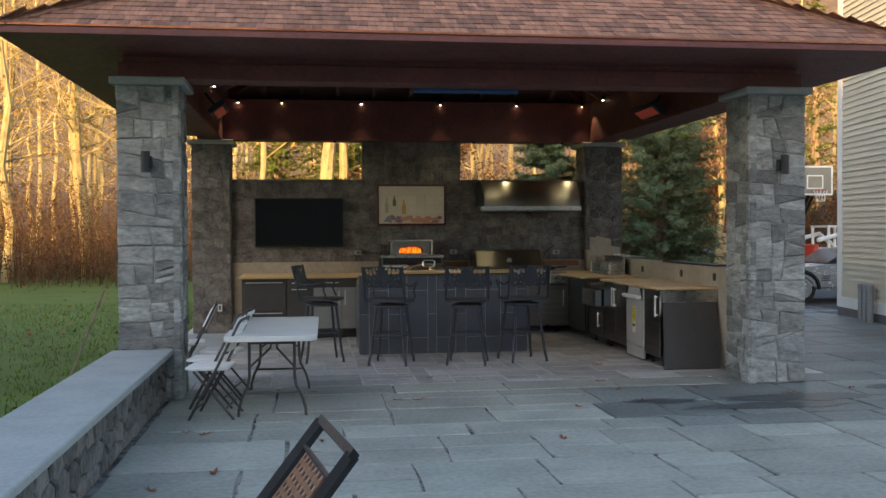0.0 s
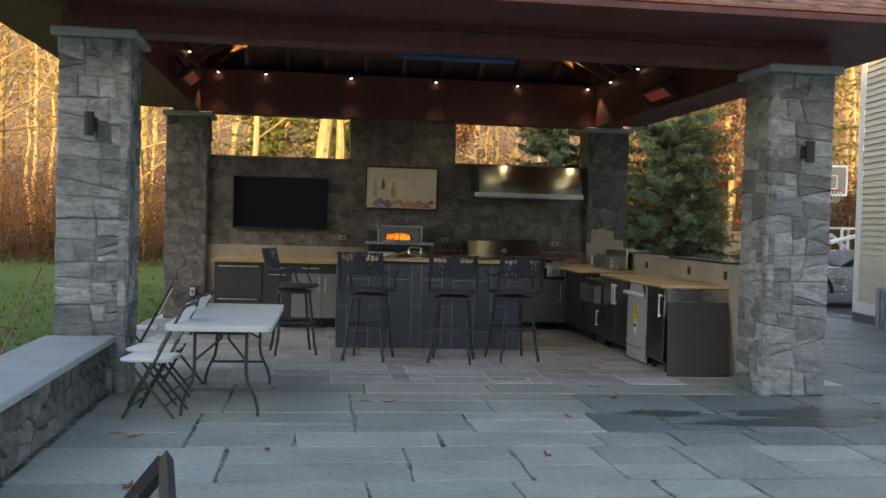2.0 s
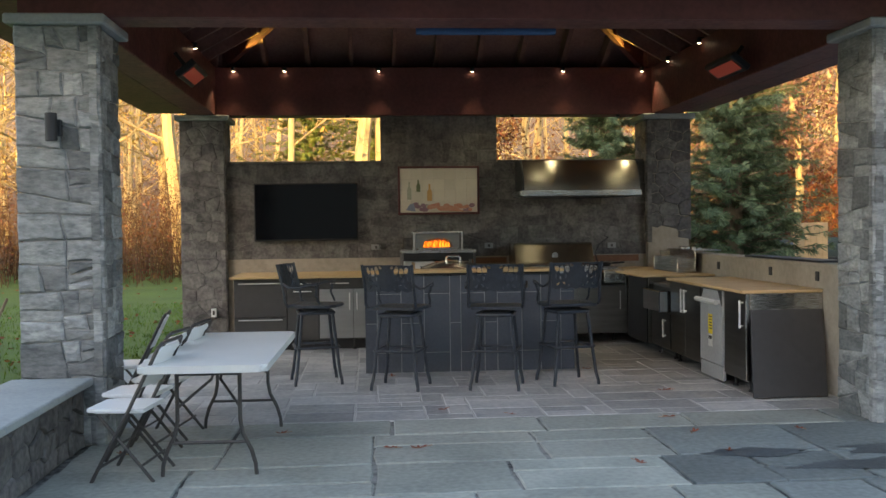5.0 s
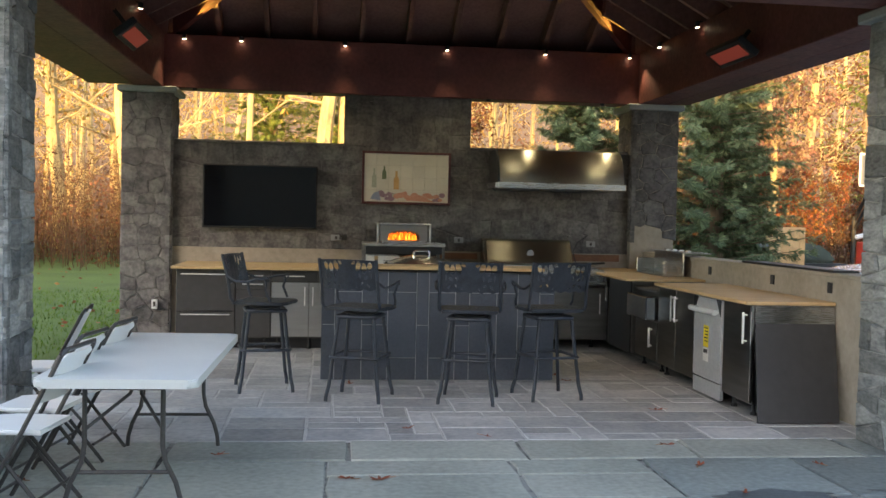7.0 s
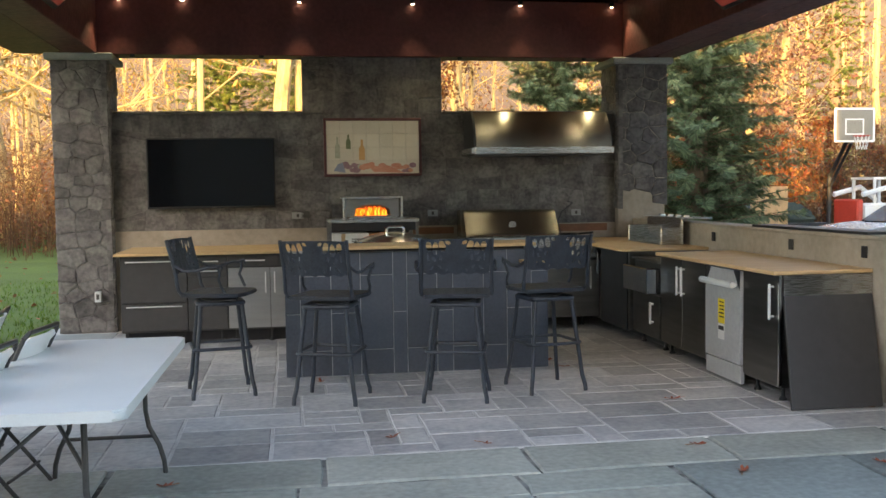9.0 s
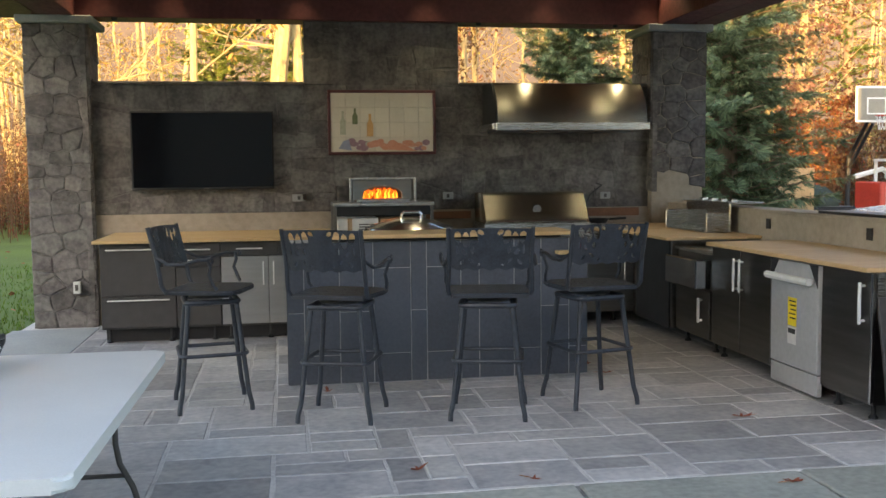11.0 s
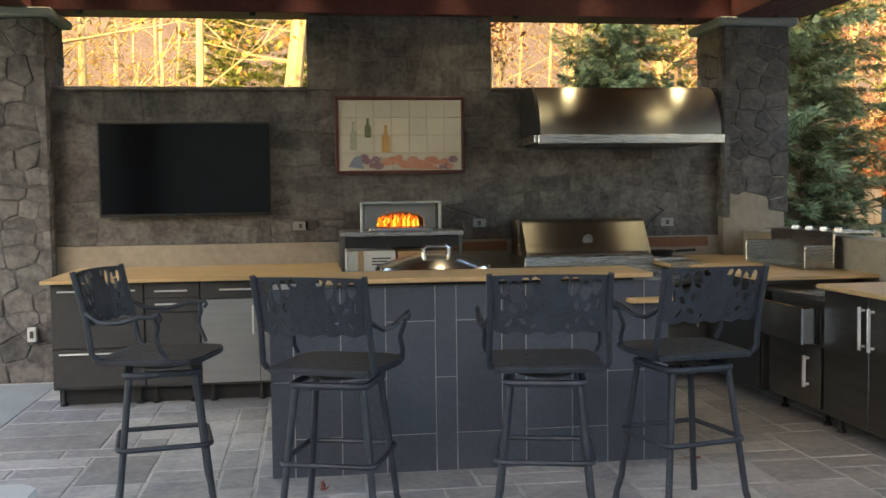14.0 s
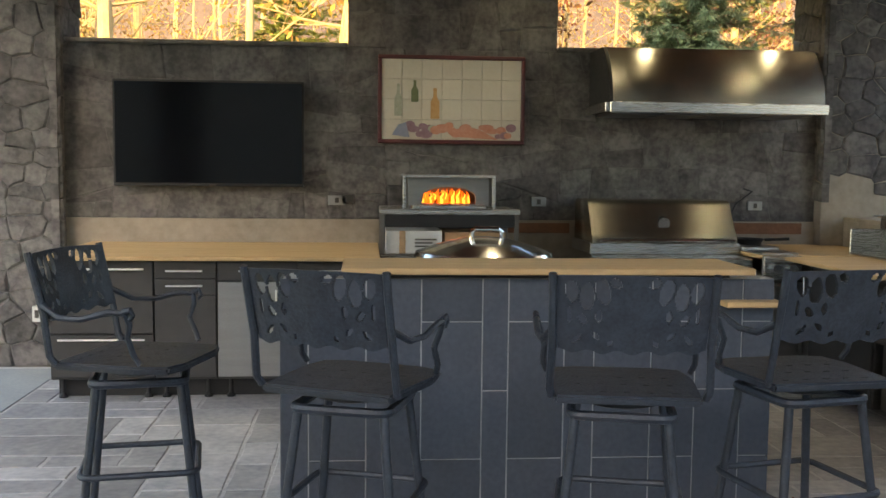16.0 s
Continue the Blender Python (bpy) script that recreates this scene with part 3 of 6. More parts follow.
def clapboard_wall(name, p, q, height, label, window=None):
    """Lapped boards from p to q (on the ground), looking to the left of p -> q."""
    ob = thing(name, label, "house", (p[0], p[1], 0), math.degrees(math.atan2(q[1] - p[1], q[0] - p[0])), kind="structure")
    length = math.hypot(q[0] - p[0], q[1] - p[1])
    part("sheathing", box(0, length, -0.25, -0.02, -0.3, height), CREAM, ob)
    part("foundation", box(-0.02, length, -0.02, 0.03, -0.3, 0.16), MORTAR, ob)
    part("water_table", box(0.0, length, -0.02, 0.045, 0.16, 0.36, 0.004), WHITE, ob, "white painted base board")
    part("corner_board", box(length - 0.2, length + 0.02, -0.02, 0.035, 0.36, height, 0.004), WHITE, ob, "white corner board")
    rows, x1 = int((height - 0.36) / 0.108), length - 0.2
    for k in range(rows):
        z = 0.36 + k * 0.108
        spans = [(0, x1)]
        for wx0, wx1, wz0, wz1 in window or []:
            if z + 0.108 > wz0 and z < wz1:
                spans = [s for a, b in spans for s in ((a, min(b, wx0)), (max(a, wx1), b)) if s[1] - s[0] > 0.02]
        for a, b in spans:
            part("clapboard", prism([(0.034, z), (0.006, z + 0.122), (-0.018, z + 0.122), (-0.018, z)], a, b, axis="x"), CREAM, ob)
    return ob, length


wins = [(2.22, 3.52, 0.45, 2.42), (2.3, 3.4, 4.45, 6.3)]
house, hl = clapboard_wall("house_wall_1", (9.35, 11.4), (HX, HY), 7.4, "cream clapboard house wall with white trim", wins)
for k, (x0, x1, z0, z1) in enumerate(wins):
    w = part("window", box(x0 - 0.0, x1 + 0.0, -0.034, -0.031, z0, z1), WHITE, house, "white-framed window with dark panes")
    part("window_frame", box(x0, x0 + 0.1, -0.02, 0.05, z0, z1, 0.004), WHITE, w)
    part("window_frame", box(x1 - 0.1, x1, -0.02, 0.05, z0, z1, 0.004), WHITE, w)
    part("window_head", box(x0 - 0.06, x1 + 0.06, -0.02, 0.09, z1 - 0.14, z1 + 0.05, 0.006), WHITE, w)
    part("window_sill", box(x0 - 0.04, x1 + 0.04, -0.02, 0.08, z0 - 0.05, z0 + 0.03, 0.006), WHITE, w)
    for i in range(3):
        for j in range(4):
            a, b = x0 + 0.1 + i * (x1 - x0 - 0.2) / 3, z0 + 0.03 + j * (z1 - z0 - 0.17) / 4
            part("pane", box(a + 0.012, a + (x1 - x0 - 0.2) / 3 - 0.012, -0.018, 0.0, b + 0.012, b + (z1 - z0 - 0.17) / 4 - 0.012), GLASSY, w)
    part("sash", box(x0 + 0.1, x1 - 0.1, -0.03, -0.012, z0 + 0.03, z1 - 0.14), WHITE, w)
part("eave_return", box(hl - 0.55, hl + 0.45, -0.4, 0.30, 5.25, 5.42, 0.01), WHITE, house)
part("gutter", box(hl - 0.58, hl + 0.50, -0.42, 0.36, 5.42, 5.56, 0.02), BLACK, house)
part("roof", prism([(0.55, 7.4), (-3.5, 9.2), (-3.5, 7.4)], -0.5, hl + 0.4, axis="x"), BLACK, house)
part("gable_wall", box(hl - 0.02, hl, -8, -0.02, -0.3, 7.4), CREAM, house)

# unseen blocker, added only to keep the low sun off patio and pavilion
solid("house_wall_behind", box(-34, 18, -9.4, -9.0, -0.3, 10.4), CREAM, "plain unseen cream wall added to shade the patio", "house", "structure")


# ---- kitchen: base cabinets ----
def slab(x0, x1, y0, y1, z0, z1, b=0.003):
    return box(x0, x1, y0, y1, z0, z1, b)


def pull(p, q, out, r=0.007):
    """A bar handle between p and q, standing off its door by the way out."""
    p, q, o = Vector(p), Vector(q), Vector(out)
    bm = tube([p + o, q + o], r, 8)
    for s in (0.08, 0.92):
        a = p.lerp(q, s)
        tube([a, a + o], r * 0.8, 6, bm)
    return bm


def feet(parent, places, h=0.13):
    for x, y in places:
        part("levelling_foot", lathe([(0.03, 0), (0.03, 0.012), (0.014, 0.03), (0.014, h), (0.022, h + 0.004)], 10, at=(x, y, 0)), BLACK, parent)


FY = 14.92
c = thing("drawer_cabinet", "charcoal two-drawer base cabinet under plywood worktop", "cabinet")
part("body", slab(-0.92, -0.243, FY + 0.022, 16.13, 0.13, 0.932), CHARCOAL, c)
for z0, z1, hz in ((0.445, 0.925, 0.875), (0.15, 0.435, 0.405)):
    d = part("drawer", slab(-0.915, -0.247, FY, FY + 0.02, z0, z1), CHARCOAL, c)
    part("handle", pull((-0.86, FY, hz), (-0.30, FY, hz), (0, -0.028, 0)), HANDLE, d, "slim satin bar handle")
feet(c, ((-0.86, 15.0), (-0.3, 15.0), (-0.86, 16.0), (-0.3, 16.0)))
c = thing("narrow_cabinet", "narrow charcoal cabinet with two small drawers", "cabinet")
part("body", slab(-0.24, 0.168, FY + 0.022, 16.13, 0.13, 0.932), CHARCOAL, c)
for z0, z1, hz in ((0.815, 0.925, 0.865), (0.705, 0.81, 0.765)):
    d = part("drawer", slab(-0.236, 0.164, FY, FY + 0.02, z0, z1), CHARCOAL, c)
    part("handle", pull((-0.16, FY, hz), (0.08, FY, hz), (0, -0.025, 0)), HANDLE, d, "slim satin bar handle")
part("door", slab(-0.236, 0.164, FY, FY + 0.02, 0.15, 0.70), CHARCOAL, c)
feet(c, ((-0.18, 15.0), (0.1, 15.0), (-0.18, 16.0), (0.1, 16.0)))
c = thing("steel_door_cabinet", "steel double-door base cabinet with dark drawers above", "cabinet")
part("body", slab(0.172, 1.24, FY + 0.022, 16.13, 0.13, 0.932), CHARCOAL, c)
for x0, x1 in ((0.176, 0.70), (0.705, 1.236)):
    d = part("drawer", slab(x0, x1, FY, FY + 0.02, 0.80, 0.925), CHARCOAL, c)
    part("handle", pull((x0 + 0.14, FY, 0.865), (x1 - 0.14, FY, 0.865), (0, -0.025, 0)), HANDLE, d, "slim satin bar handle")
for x0, x1, hx in ((0.176, 0.61, 0.565), (0.615, 1.05, 0.66)):
    d = part("door", slab(x0, x1, FY, FY + 0.02, 0.15, 0.79), SATIN, c, "brushed satin steel door")
    part("handle", pull((hx, FY, 0.52), (hx, FY, 0.74), (0, -0.028, 0)), HANDLE, d)
feet(c, ((0.25, 15.0), (0.62, 15.0), (1.15, 15.0), (0.25, 16.0), (1.15, 16.0)))
solid("toe_board", box(-0.90, 1.23, 15.04, 15.055, 0.0, 0.128), BLACK, "black recessed board under the base cabinets", "board")
solid("left_worktop", slab(-0.97, 1.255, 14.84, 16.13, 0.936, 0.965, 0.004), PLYWOOD, "pale plywood temporary worktop on the wall cabinets", "worktop")

c = thing("grill_cabinet", "dark steel base cabinet beneath the gas grill", "cabinet")
part("body", slab(2.32, 4.27, FY + 0.10, 16.13, 0.13, 0.775), STEEL_DARK, c)
for x0 in (2.32, 2.96, 3.60):
    d = part("door", slab(x0, x0 + 0.63, FY + 0.08, FY + 0.098, 0.15, 0.76), STEEL_DARK, c)
    part("handle", pull((x0 + 0.56, FY + 0.08, 0.45), (x0 + 0.56, FY + 0.08, 0.70), (0, -0.028, 0)), HANDLE, d)
feet(c, ((2.4, 15.3), (3.2, 15.3), (4.15, 15.3), (2.4, 16.0), (4.15, 16.0)))
solid("corner_worktop", slab(3.97, 5.02, 15.06, 16.13, 0.936, 0.965, 0.004), PLYWOOD, "plywood worktop in the kitchen corner", "worktop")
c = thing("corner_cabinet", "dark steel corner base cabinet", "cabinet")
part("body", slab(4.275, 5.02, 14.06, 16.13, 0.10, 0.932), STEEL_DARK, c)
part("filler_panel", slab(4.255, 4.273, 14.07, 14.90, 0.10, 0.92), BLACK, c)
part("handle", pull((4.255, 14.95, 0.62), (4.255, 14.95, 0.86), (-0.028, 0, 0)), CHROME, c)
solid("return_worktop", slab(4.11, 5.02, 13.78, 15.055, 0.936, 0.962, 0.004), PLYWOOD, "short plywood worktop beside the corner", "worktop")

# ---- pizza oven on its stand ----
c = thing("oven_stand", "steel stand with a pale shelf holding the pizza oven", "stand")
part("shelf", slab(1.262, 2.29, 15.46, 16.12, 1.222, 1.262, 0.004), STEEL, c)
for x in (1.28, 2.27):
    for y in (15.5, 16.08):
        part("leg", box(x - 0.015, x + 0.015, y - 0.015, y + 0.015, 0.0, 1.222), STEEL_DARK, c)
part("lower_shelf", slab(1.27, 2.28, 15.47, 16.1, 0.90, 0.93, 0.003), STEEL, c)
part("back_panel", slab(1.3, 2.25, 16.085, 16.10, 0.93, 1.22), BLACK, c)
part("apron", slab(1.30, 2.25, 15.475, 15.487, 1.13, 1.221, 0.002), BLACK, c)
c = thing("packing_box", "white printed cardboard box on the oven stand", "box")
part("carton", slab(1.31, 1.72, 15.52, 15.95, 0.932, 1.10, 0.003), WHITE, c)
part("tape", slab(1.405, 1.45, 15.512, 15.52, 0.932, 1.10, 0.001), CARTON, c, "brown packing tape")
for k in range(3):
    part("print_bar", slab(1.52, 1.68 - 0.03 * k, 15.514, 15.519, 1.03 - 0.025 * k, 1.042 - 0.025 * k, 0), GREYTUBE, c)
solid("packing_box", slab(1.74, 2.20, 15.54, 15.95, 0.932, 1.09, 0.003), CARTON, "plain cardboard box on the oven stand", "box")

oven = thing("pizza_oven", "stainless pizza oven with a fire burning in its arch", "oven")
OX0, OX1, OZ0, OZ1 = 1.47, 2.07, 1.262, 1.49
mouth = [(1.57, OZ0 + 0.035)] + [(1.77 + 0.20 * math.cos(radians(180 - a)), OZ0 + 0.085 + 0.075 * math.sin(radians(a))) for a in range(0, 181, 15)] + [(1.97, OZ0 + 0.035)]
fb = bmesh.new()
outer = [(OX0, OZ0), (OX0, OZ1), (OX1, OZ1), (OX1, OZ0)]


def ring_face(outer, inner, y0, y1, bm):
    """A flat front with an arched hole, thickness y0 to y1: a fan of quads between the outline and the hole."""
    k = len(inner)
    cx, cz = (outer[0][0] + outer[2][0]) / 2, OZ0 + 0.06

    def reach(p):
        dx, dz = p[0] - cx, p[1] - cz
        s = min(((OX1 - cx) if dx > 0 else (cx - OX0)) / abs(dx) if abs(dx) > 1e-6 else 9, ((OZ1 - cz) if dz > 0 else (cz - OZ0)) / abs(dz) if abs(dz) > 1e-6 else 9)
        return cx + dx * s, cz + dz * s
    out = [reach(p) for p in inner]
    v = [[bm.verts.new((p[0], y, p[1])) for p in line] for y in (y0, y1) for line in (inner, out)]
    for i in range(k):
        j = (i + 1) % k
        bm.faces.new((v[0][i], v[0][j], v[1][j], v[1][i]))
        bm.faces.new((v[2][j], v[2][i], v[3][i], v[3][j]))
        bm.faces.new((v[0][j], v[0][i], v[2][i], v[2][j]))
        bm.faces.new((v[1][i], v[1][j], v[3][j], v[3][i]))
    return bm


part("front_panel", ring_face(outer, mouth, 15.58, 15.61, fb), SATIN, oven)
shell = bmesh.new()
for b in ((OX0, OX1, 15.61, 16.12, OZ1 - 0.02, OZ1), (OX0, OX0 + 0.02, 15.61, 16.12, OZ0, OZ1 - 0.02), (OX1 - 0.02, OX1, 15.61, 16.12, OZ0, OZ1 - 0.02), (OX0 + 0.02, OX1 - 0.02, 16.08, 16.12, OZ0, OZ1 - 0.02)):
    box(*b, 0, shell)
part("shell", shell, STEEL_DARK, oven)
part("floor_slab", box(OX0 + 0.021, OX1 - 0.021, 15.6, 16.08, OZ0 + 0.002, OZ0 + 0.035), RUSTY, oven, "soot-stained firebrick floor")
part("hood_plate", slab(1.43, 2.11, 15.48, 16.1, OZ1 + 0.002, OZ1 + 0.022, 0.004), STEEL, oven)
for x in (1.44, 2.10):
    part("post", box(x - 0.012, x + 0.012, 15.5, 15.53, OZ0, OZ1 + 0.002, 0.002), STEEL, oven)
part("landing", slab(1.5, 2.04, 15.48, 15.579, OZ0 + 0.001, OZ0 + 0.03, 0.004), STEEL, oven)
rng = random.Random(5)
for k in range(34):
    x, y = 1.59 + 0.36 * (k + 0.5) / 34, rng.uniform(15.64, 15.85)
    h = rng.uniform(0.085, 0.135) * (1 - 0.35 * abs(x - 1.77) / 0.2)
    pts = [(x + rng.uniform(-0.006, 0.006) * i, y, OZ0 + 0.036 + h * i / 4) for i in range(5)]
    part("flame", tube(pts, 0.014, 6, r1=0.002), FLAME if k % 4 else FLAME_HOT, oven)
for k in range(4):
    part("log", tube([(1.62 + 0.07 * k, 15.74, OZ0 + 0.045), (1.68 + 0.07 * k, 15.98, OZ0 + 0.05)], 0.018, 7), RUSTY, oven)

# ---- gas grill ----
grill = thing("gas_grill", "large stainless gas grill with its lid closed", "grill")
part("body", slab(2.82, 3.96, 15.46, 16.1, 0.935, 1.02, 0.004), STEEL, grill)
lid_line = [(15.44, 1.022), (15.44, 1.06)] + [(15.455 + 0.03 * i, 1.06 + 0.23 * (i / 5) ** 0.92) for i in range(1, 6)] + [(15.70 - 0.095 * math.cos(radians(a)), 1.29 + 0.045 * math.sin(radians(a))) for a in range(15, 91, 15)] + [(16.02, 1.335), (16.06, 1.31), (16.06, 1.022)]
lid = part("lid", prism(lid_line, 2.83, 3.93, axis="x"), HOOD_STEEL, grill, "curved polished steel lid", True)
part("handle", pull((2.87, 15.435, 1.045), (3.89, 15.435, 1.045), (0, -0.05, 0), 0.014), CHROME, lid)
part("gauge", tube([(3.385, 15.56, 1.175), (3.385, 15.495, 1.165)], 0.045, 20), CHROME, lid, "round thermometer dial")
part("control_panel", slab(2.82, 3.95, 15.17, 15.46, 0.78, 0.934, 0.012), STEEL, grill)
for k in range(6):
    x = 2.92 + 0.18 * k
    kn = part("knob", tube([(x, 15.17, 0.86), (x, 15.125, 0.86)], 0.03, 16), CHROME, grill)
    part("bezel", tube([(x, 15.172, 0.86), (x, 15.163, 0.86)], 0.042, 18), BLACK, kn)
side = thing("side_burner", "stainless side burner with round control knobs", "burner")
part("tray", slab(3.96, 4.24, 15.40, 15.98, 0.967, 1.0, 0.004), STEEL, side)
part("front_panel", slab(3.96, 4.24, 15.01, 15.05, 0.80, 0.965, 0.004), STEEL, side)
part("apron", slab(3.97, 4.23, 15.055, 15.4, 0.967, 0.985, 0.002), STEEL, side)
for x in (4.04, 4.16):
    part("knob", tube([(x, 15.01, 0.88), (x, 14.965, 0.88)], 0.03, 16), CHROME, side)
pan = thing("frying_pan", "black cast-iron frying pan on the side burner", "pan")
part("bowl", lathe([(0.10, 0.0), (0.13, 0.045), (0.125, 0.045), (0.095, 0.008)], 24, at=(4.10, 15.68, 1.0)), BLACK, pan)
part("handle", tube([(4.21, 15.6, 1.04), (4.36, 15.5, 1.055)], 0.012, 8), BLACK, pan)

# ---- range hood ----
hood = thing("range_hood", "barrel-shaped stainless range hood on the wall", "hood")
prof = [(16.12, 2.0), (16.12, 2.49)] + [(15.80, 2.49)] + [(16.33 - 0.86 * math.cos(radians(a)), 2.07 + 0.62 * math.sin(radians(a))) for a in range(42, -1, -3)] + [(15.47, 2.0)]
part("canopy", prism(prof, 2.965, 4.58, axis="x"), HOOD_STEEL, hood, "", True)
part("front_lip", slab(2.94, 4.60, 15.44, 15.468, 1.985, 2.062, 0.004), STEEL, hood, "bright steel front rail")
part("side_panel", prism([(y, z) for y, z in prof], 2.94, 2.964, axis="x"), BLACK, hood)
part("side_lip", slab(2.91, 2.939, 15.47, 16.12, 1.995, 2.06, 0.003), STEEL, hood)
part("side_lip", slab(4.582, 4.602, 15.47, 16.12, 1.995, 2.06, 0.003), STEEL, hood)
for k in range(4):
    part("filter", slab(2.98 + 0.39 * k, 3.34 + 0.39 * k, 15.52, 16.05, 1.975, 1.998, 0.004), STEEL_DARK, hood)

# ---- television and tile picture ----
tv = thing("television", "large black flat television mounted on the stone wall", "television")
part("bezel", slab(-0.775, 0.677, 16.055, 16.10, 1.402, 2.217, 0.006), BLACK, tv)
part("screen", box(-0.758, 0.660, 16.050, 16.0545, 1.428, 2.20), SCREEN, tv, "dark glossy screen")
part("bracket", box(-0.3, 0.25, 16.10, 16.17, 1.6, 2.0), BLACK, tv)
part("badge", slab(-0.05, 0.0, 16.048, 16.056, 1.409, 1.422, 0.001), GREYTUBE, tv)

pic = thing("tile_picture", "ivory tile picture of bottles and fruit in red frame", "picture")
PX0, PX1, PZ0, PZ1 = 1.25, 2.415, 1.755, 2.445
part("backing", box(PX0 + 0.01, PX1 - 0.01, 16.115, 16.17, PZ0 + 0.01, PZ1 - 0.01), TILE_JOINT, pic)
for b in ((PX0, PX1, PZ0, PZ0 + 0.03), (PX0, PX1, PZ1 - 0.03, PZ1), (PX0, PX0 + 0.03, PZ0 + 0.03, PZ1 - 0.03), (PX1 - 0.03, PX1, PZ0 + 0.03, PZ1 - 0.03)):
    part("frame_bar", slab(b[0], b[1], 16.09, 16.16, b[2], b[3], 0.005), FRAME_RED, pic)
tw, th = (PX1 - PX0 - 0.06) / 7, (PZ1 - PZ0 - 0.06) / 4
for i in range(7):
    for j in range(4):
        part("tile", slab(PX0 + 0.03 + i * tw + 0.002, PX0 + 0.03 + (i + 1) * tw - 0.002, 16.104, 16.118, PZ0 + 0.03 + j * th + 0.002, PZ0 + 0.03 + (j + 1) * th - 0.002, 0.002), TILE, pic)


def painted(name, outline, mat):
    y = 16.1025 - 0.0005 * len(pic.children) + 0.0005 * 28
    part(name, prism(outline, y - 0.0016, y), mat, pic)


OLIVE = material("olive_glaze", (0.10, 0.12, 0.05), (0.16, 0.18, 0.08), 30, 0.4, 0, 0)
AMBER = material("amber_glaze", (0.50, 0.25, 0.07), (0.60, 0.36, 0.14), 30, 0.4, 0, 0)
FRUIT_RED = material("red_glaze", (0.50, 0.18, 0.10), (0.60, 0.32, 0.22), 40, 0.4, 0, 0)
PLUM = material("plum_glaze", (0.20, 0.10, 0.13), (0.32, 0.20, 0.22), 40, 0.4, 0, 0)
SLATE_BLUE = material("blue_glaze", (0.18, 0.21, 0.30), (0.27, 0.29, 0.36), 30, 0.4, 0, 0)
SAGE = material("sage_glaze", (0.33, 0.34, 0.24), (0.46, 0.45, 0.34), 30, 0.4, 0, 0)


def bottle(x, z, w, h):
    return [(x - w, z), (x + w, z), (x + w, z + h * 0.55), (x + w * 0.4, z + h * 0.72), (x + w * 0.4, z + h), (x - w * 0.4, z + h), (x - w * 0.4, z + h * 0.72), (x - w, z + h * 0.55)]


painted("painted_bottle", bottle(1.54, 2.08, 0.028, 0.17), OLIVE)
painted("painted_bottle", bottle(1.70, 1.95, 0.035, 0.24), AMBER)
painted("painted_herb", bottle(1.41, 1.97, 0.03, 0.25), SAGE)
rng = random.Random(8)
for k in range(34):
    x = 1.45 + 0.88 * k / 34
    z = 1.81 + rng.uniform(0, 0.08) + (0.05 if x < 1.85 else 0) * rng.random()
    r = rng.uniform(0.022, 0.044)
    m = PLUM if x < 1.62 or x > 2.2 and k % 2 else (FRUIT_RED if x > 1.7 else rng.choice((PLUM, AMBER, SAGE)))
    painted("painted_fruit", [(x + r * math.cos(a) * 1.2, z + r * math.sin(a) * 0.9) for a in (2 * math.pi * i / 9 for i in range(9))], m)
painted("painted_cloth", [(1.36, 1.82), (1.50, 1.80), (1.47, 1.92), (1.41, 1.90)], SLATE_BLUE)
painted("painted_board", [(1.86, 1.81), (2.20, 1.79), (2.05, 1.87), (1.92, 1.90)], FRUIT_RED)

# wall plates
for x, z, w in ((0.93, 1.30, 0.07), (1.02, 1.31, 0.05), (2.55, 1.30, 0.06), (4.35, 1.28, 0.06)):
    o = thing("wall_outlet", "small grey outlet plate on the stone wall", "outlet", group="wall outlets")
    part("plate", slab(x - w, x + w, 16.143, 16.168, z - 0.038, z + 0.038, 0.003), SATIN if w > 0.055 else GREYTUBE, o)
    part("socket", slab(x - 0.015, x + 0.015, 16.139, 16.1435, z - 0.02, z + 0.02, 0.001), GREYTUBE, o)
o = thing("column_outlet", "pale outlet plate on the stone column", "outlet")
part("plate", slab(-1.375, -1.305, 15.955, 16.01, 0.36, 0.48, 0.004), PLASTIC, o)
part("socket", slab(-1.355, -1.325, 15.95, 15.956, 0.39, 0.45, 0.001), GREYTUBE, o)
solid("primer_patch", slab(2.30, 2.80, 16.120, 16.134, 1.05, 1.13, 0.001), RUSTY, "rust-coloured bare patch on the cement strip", "patch")
solid("primer_patch", slab(3.98, 4.74, 16.120, 16.134, 1.05, 1.14, 0.001), RUSTY, "rust-coloured bare patch by the burner", "patch")
solid("loose_cable", tube([(4.22, 16.08, 1.42), (4.26, 16.0, 1.40), (4.12, 15.98, 1.30), (4.06, 15.97, 1.18), (4.10, 15.95, 1.02)], 0.006, 6), BLACK, "thin black cable hanging from a wall box", "cable")

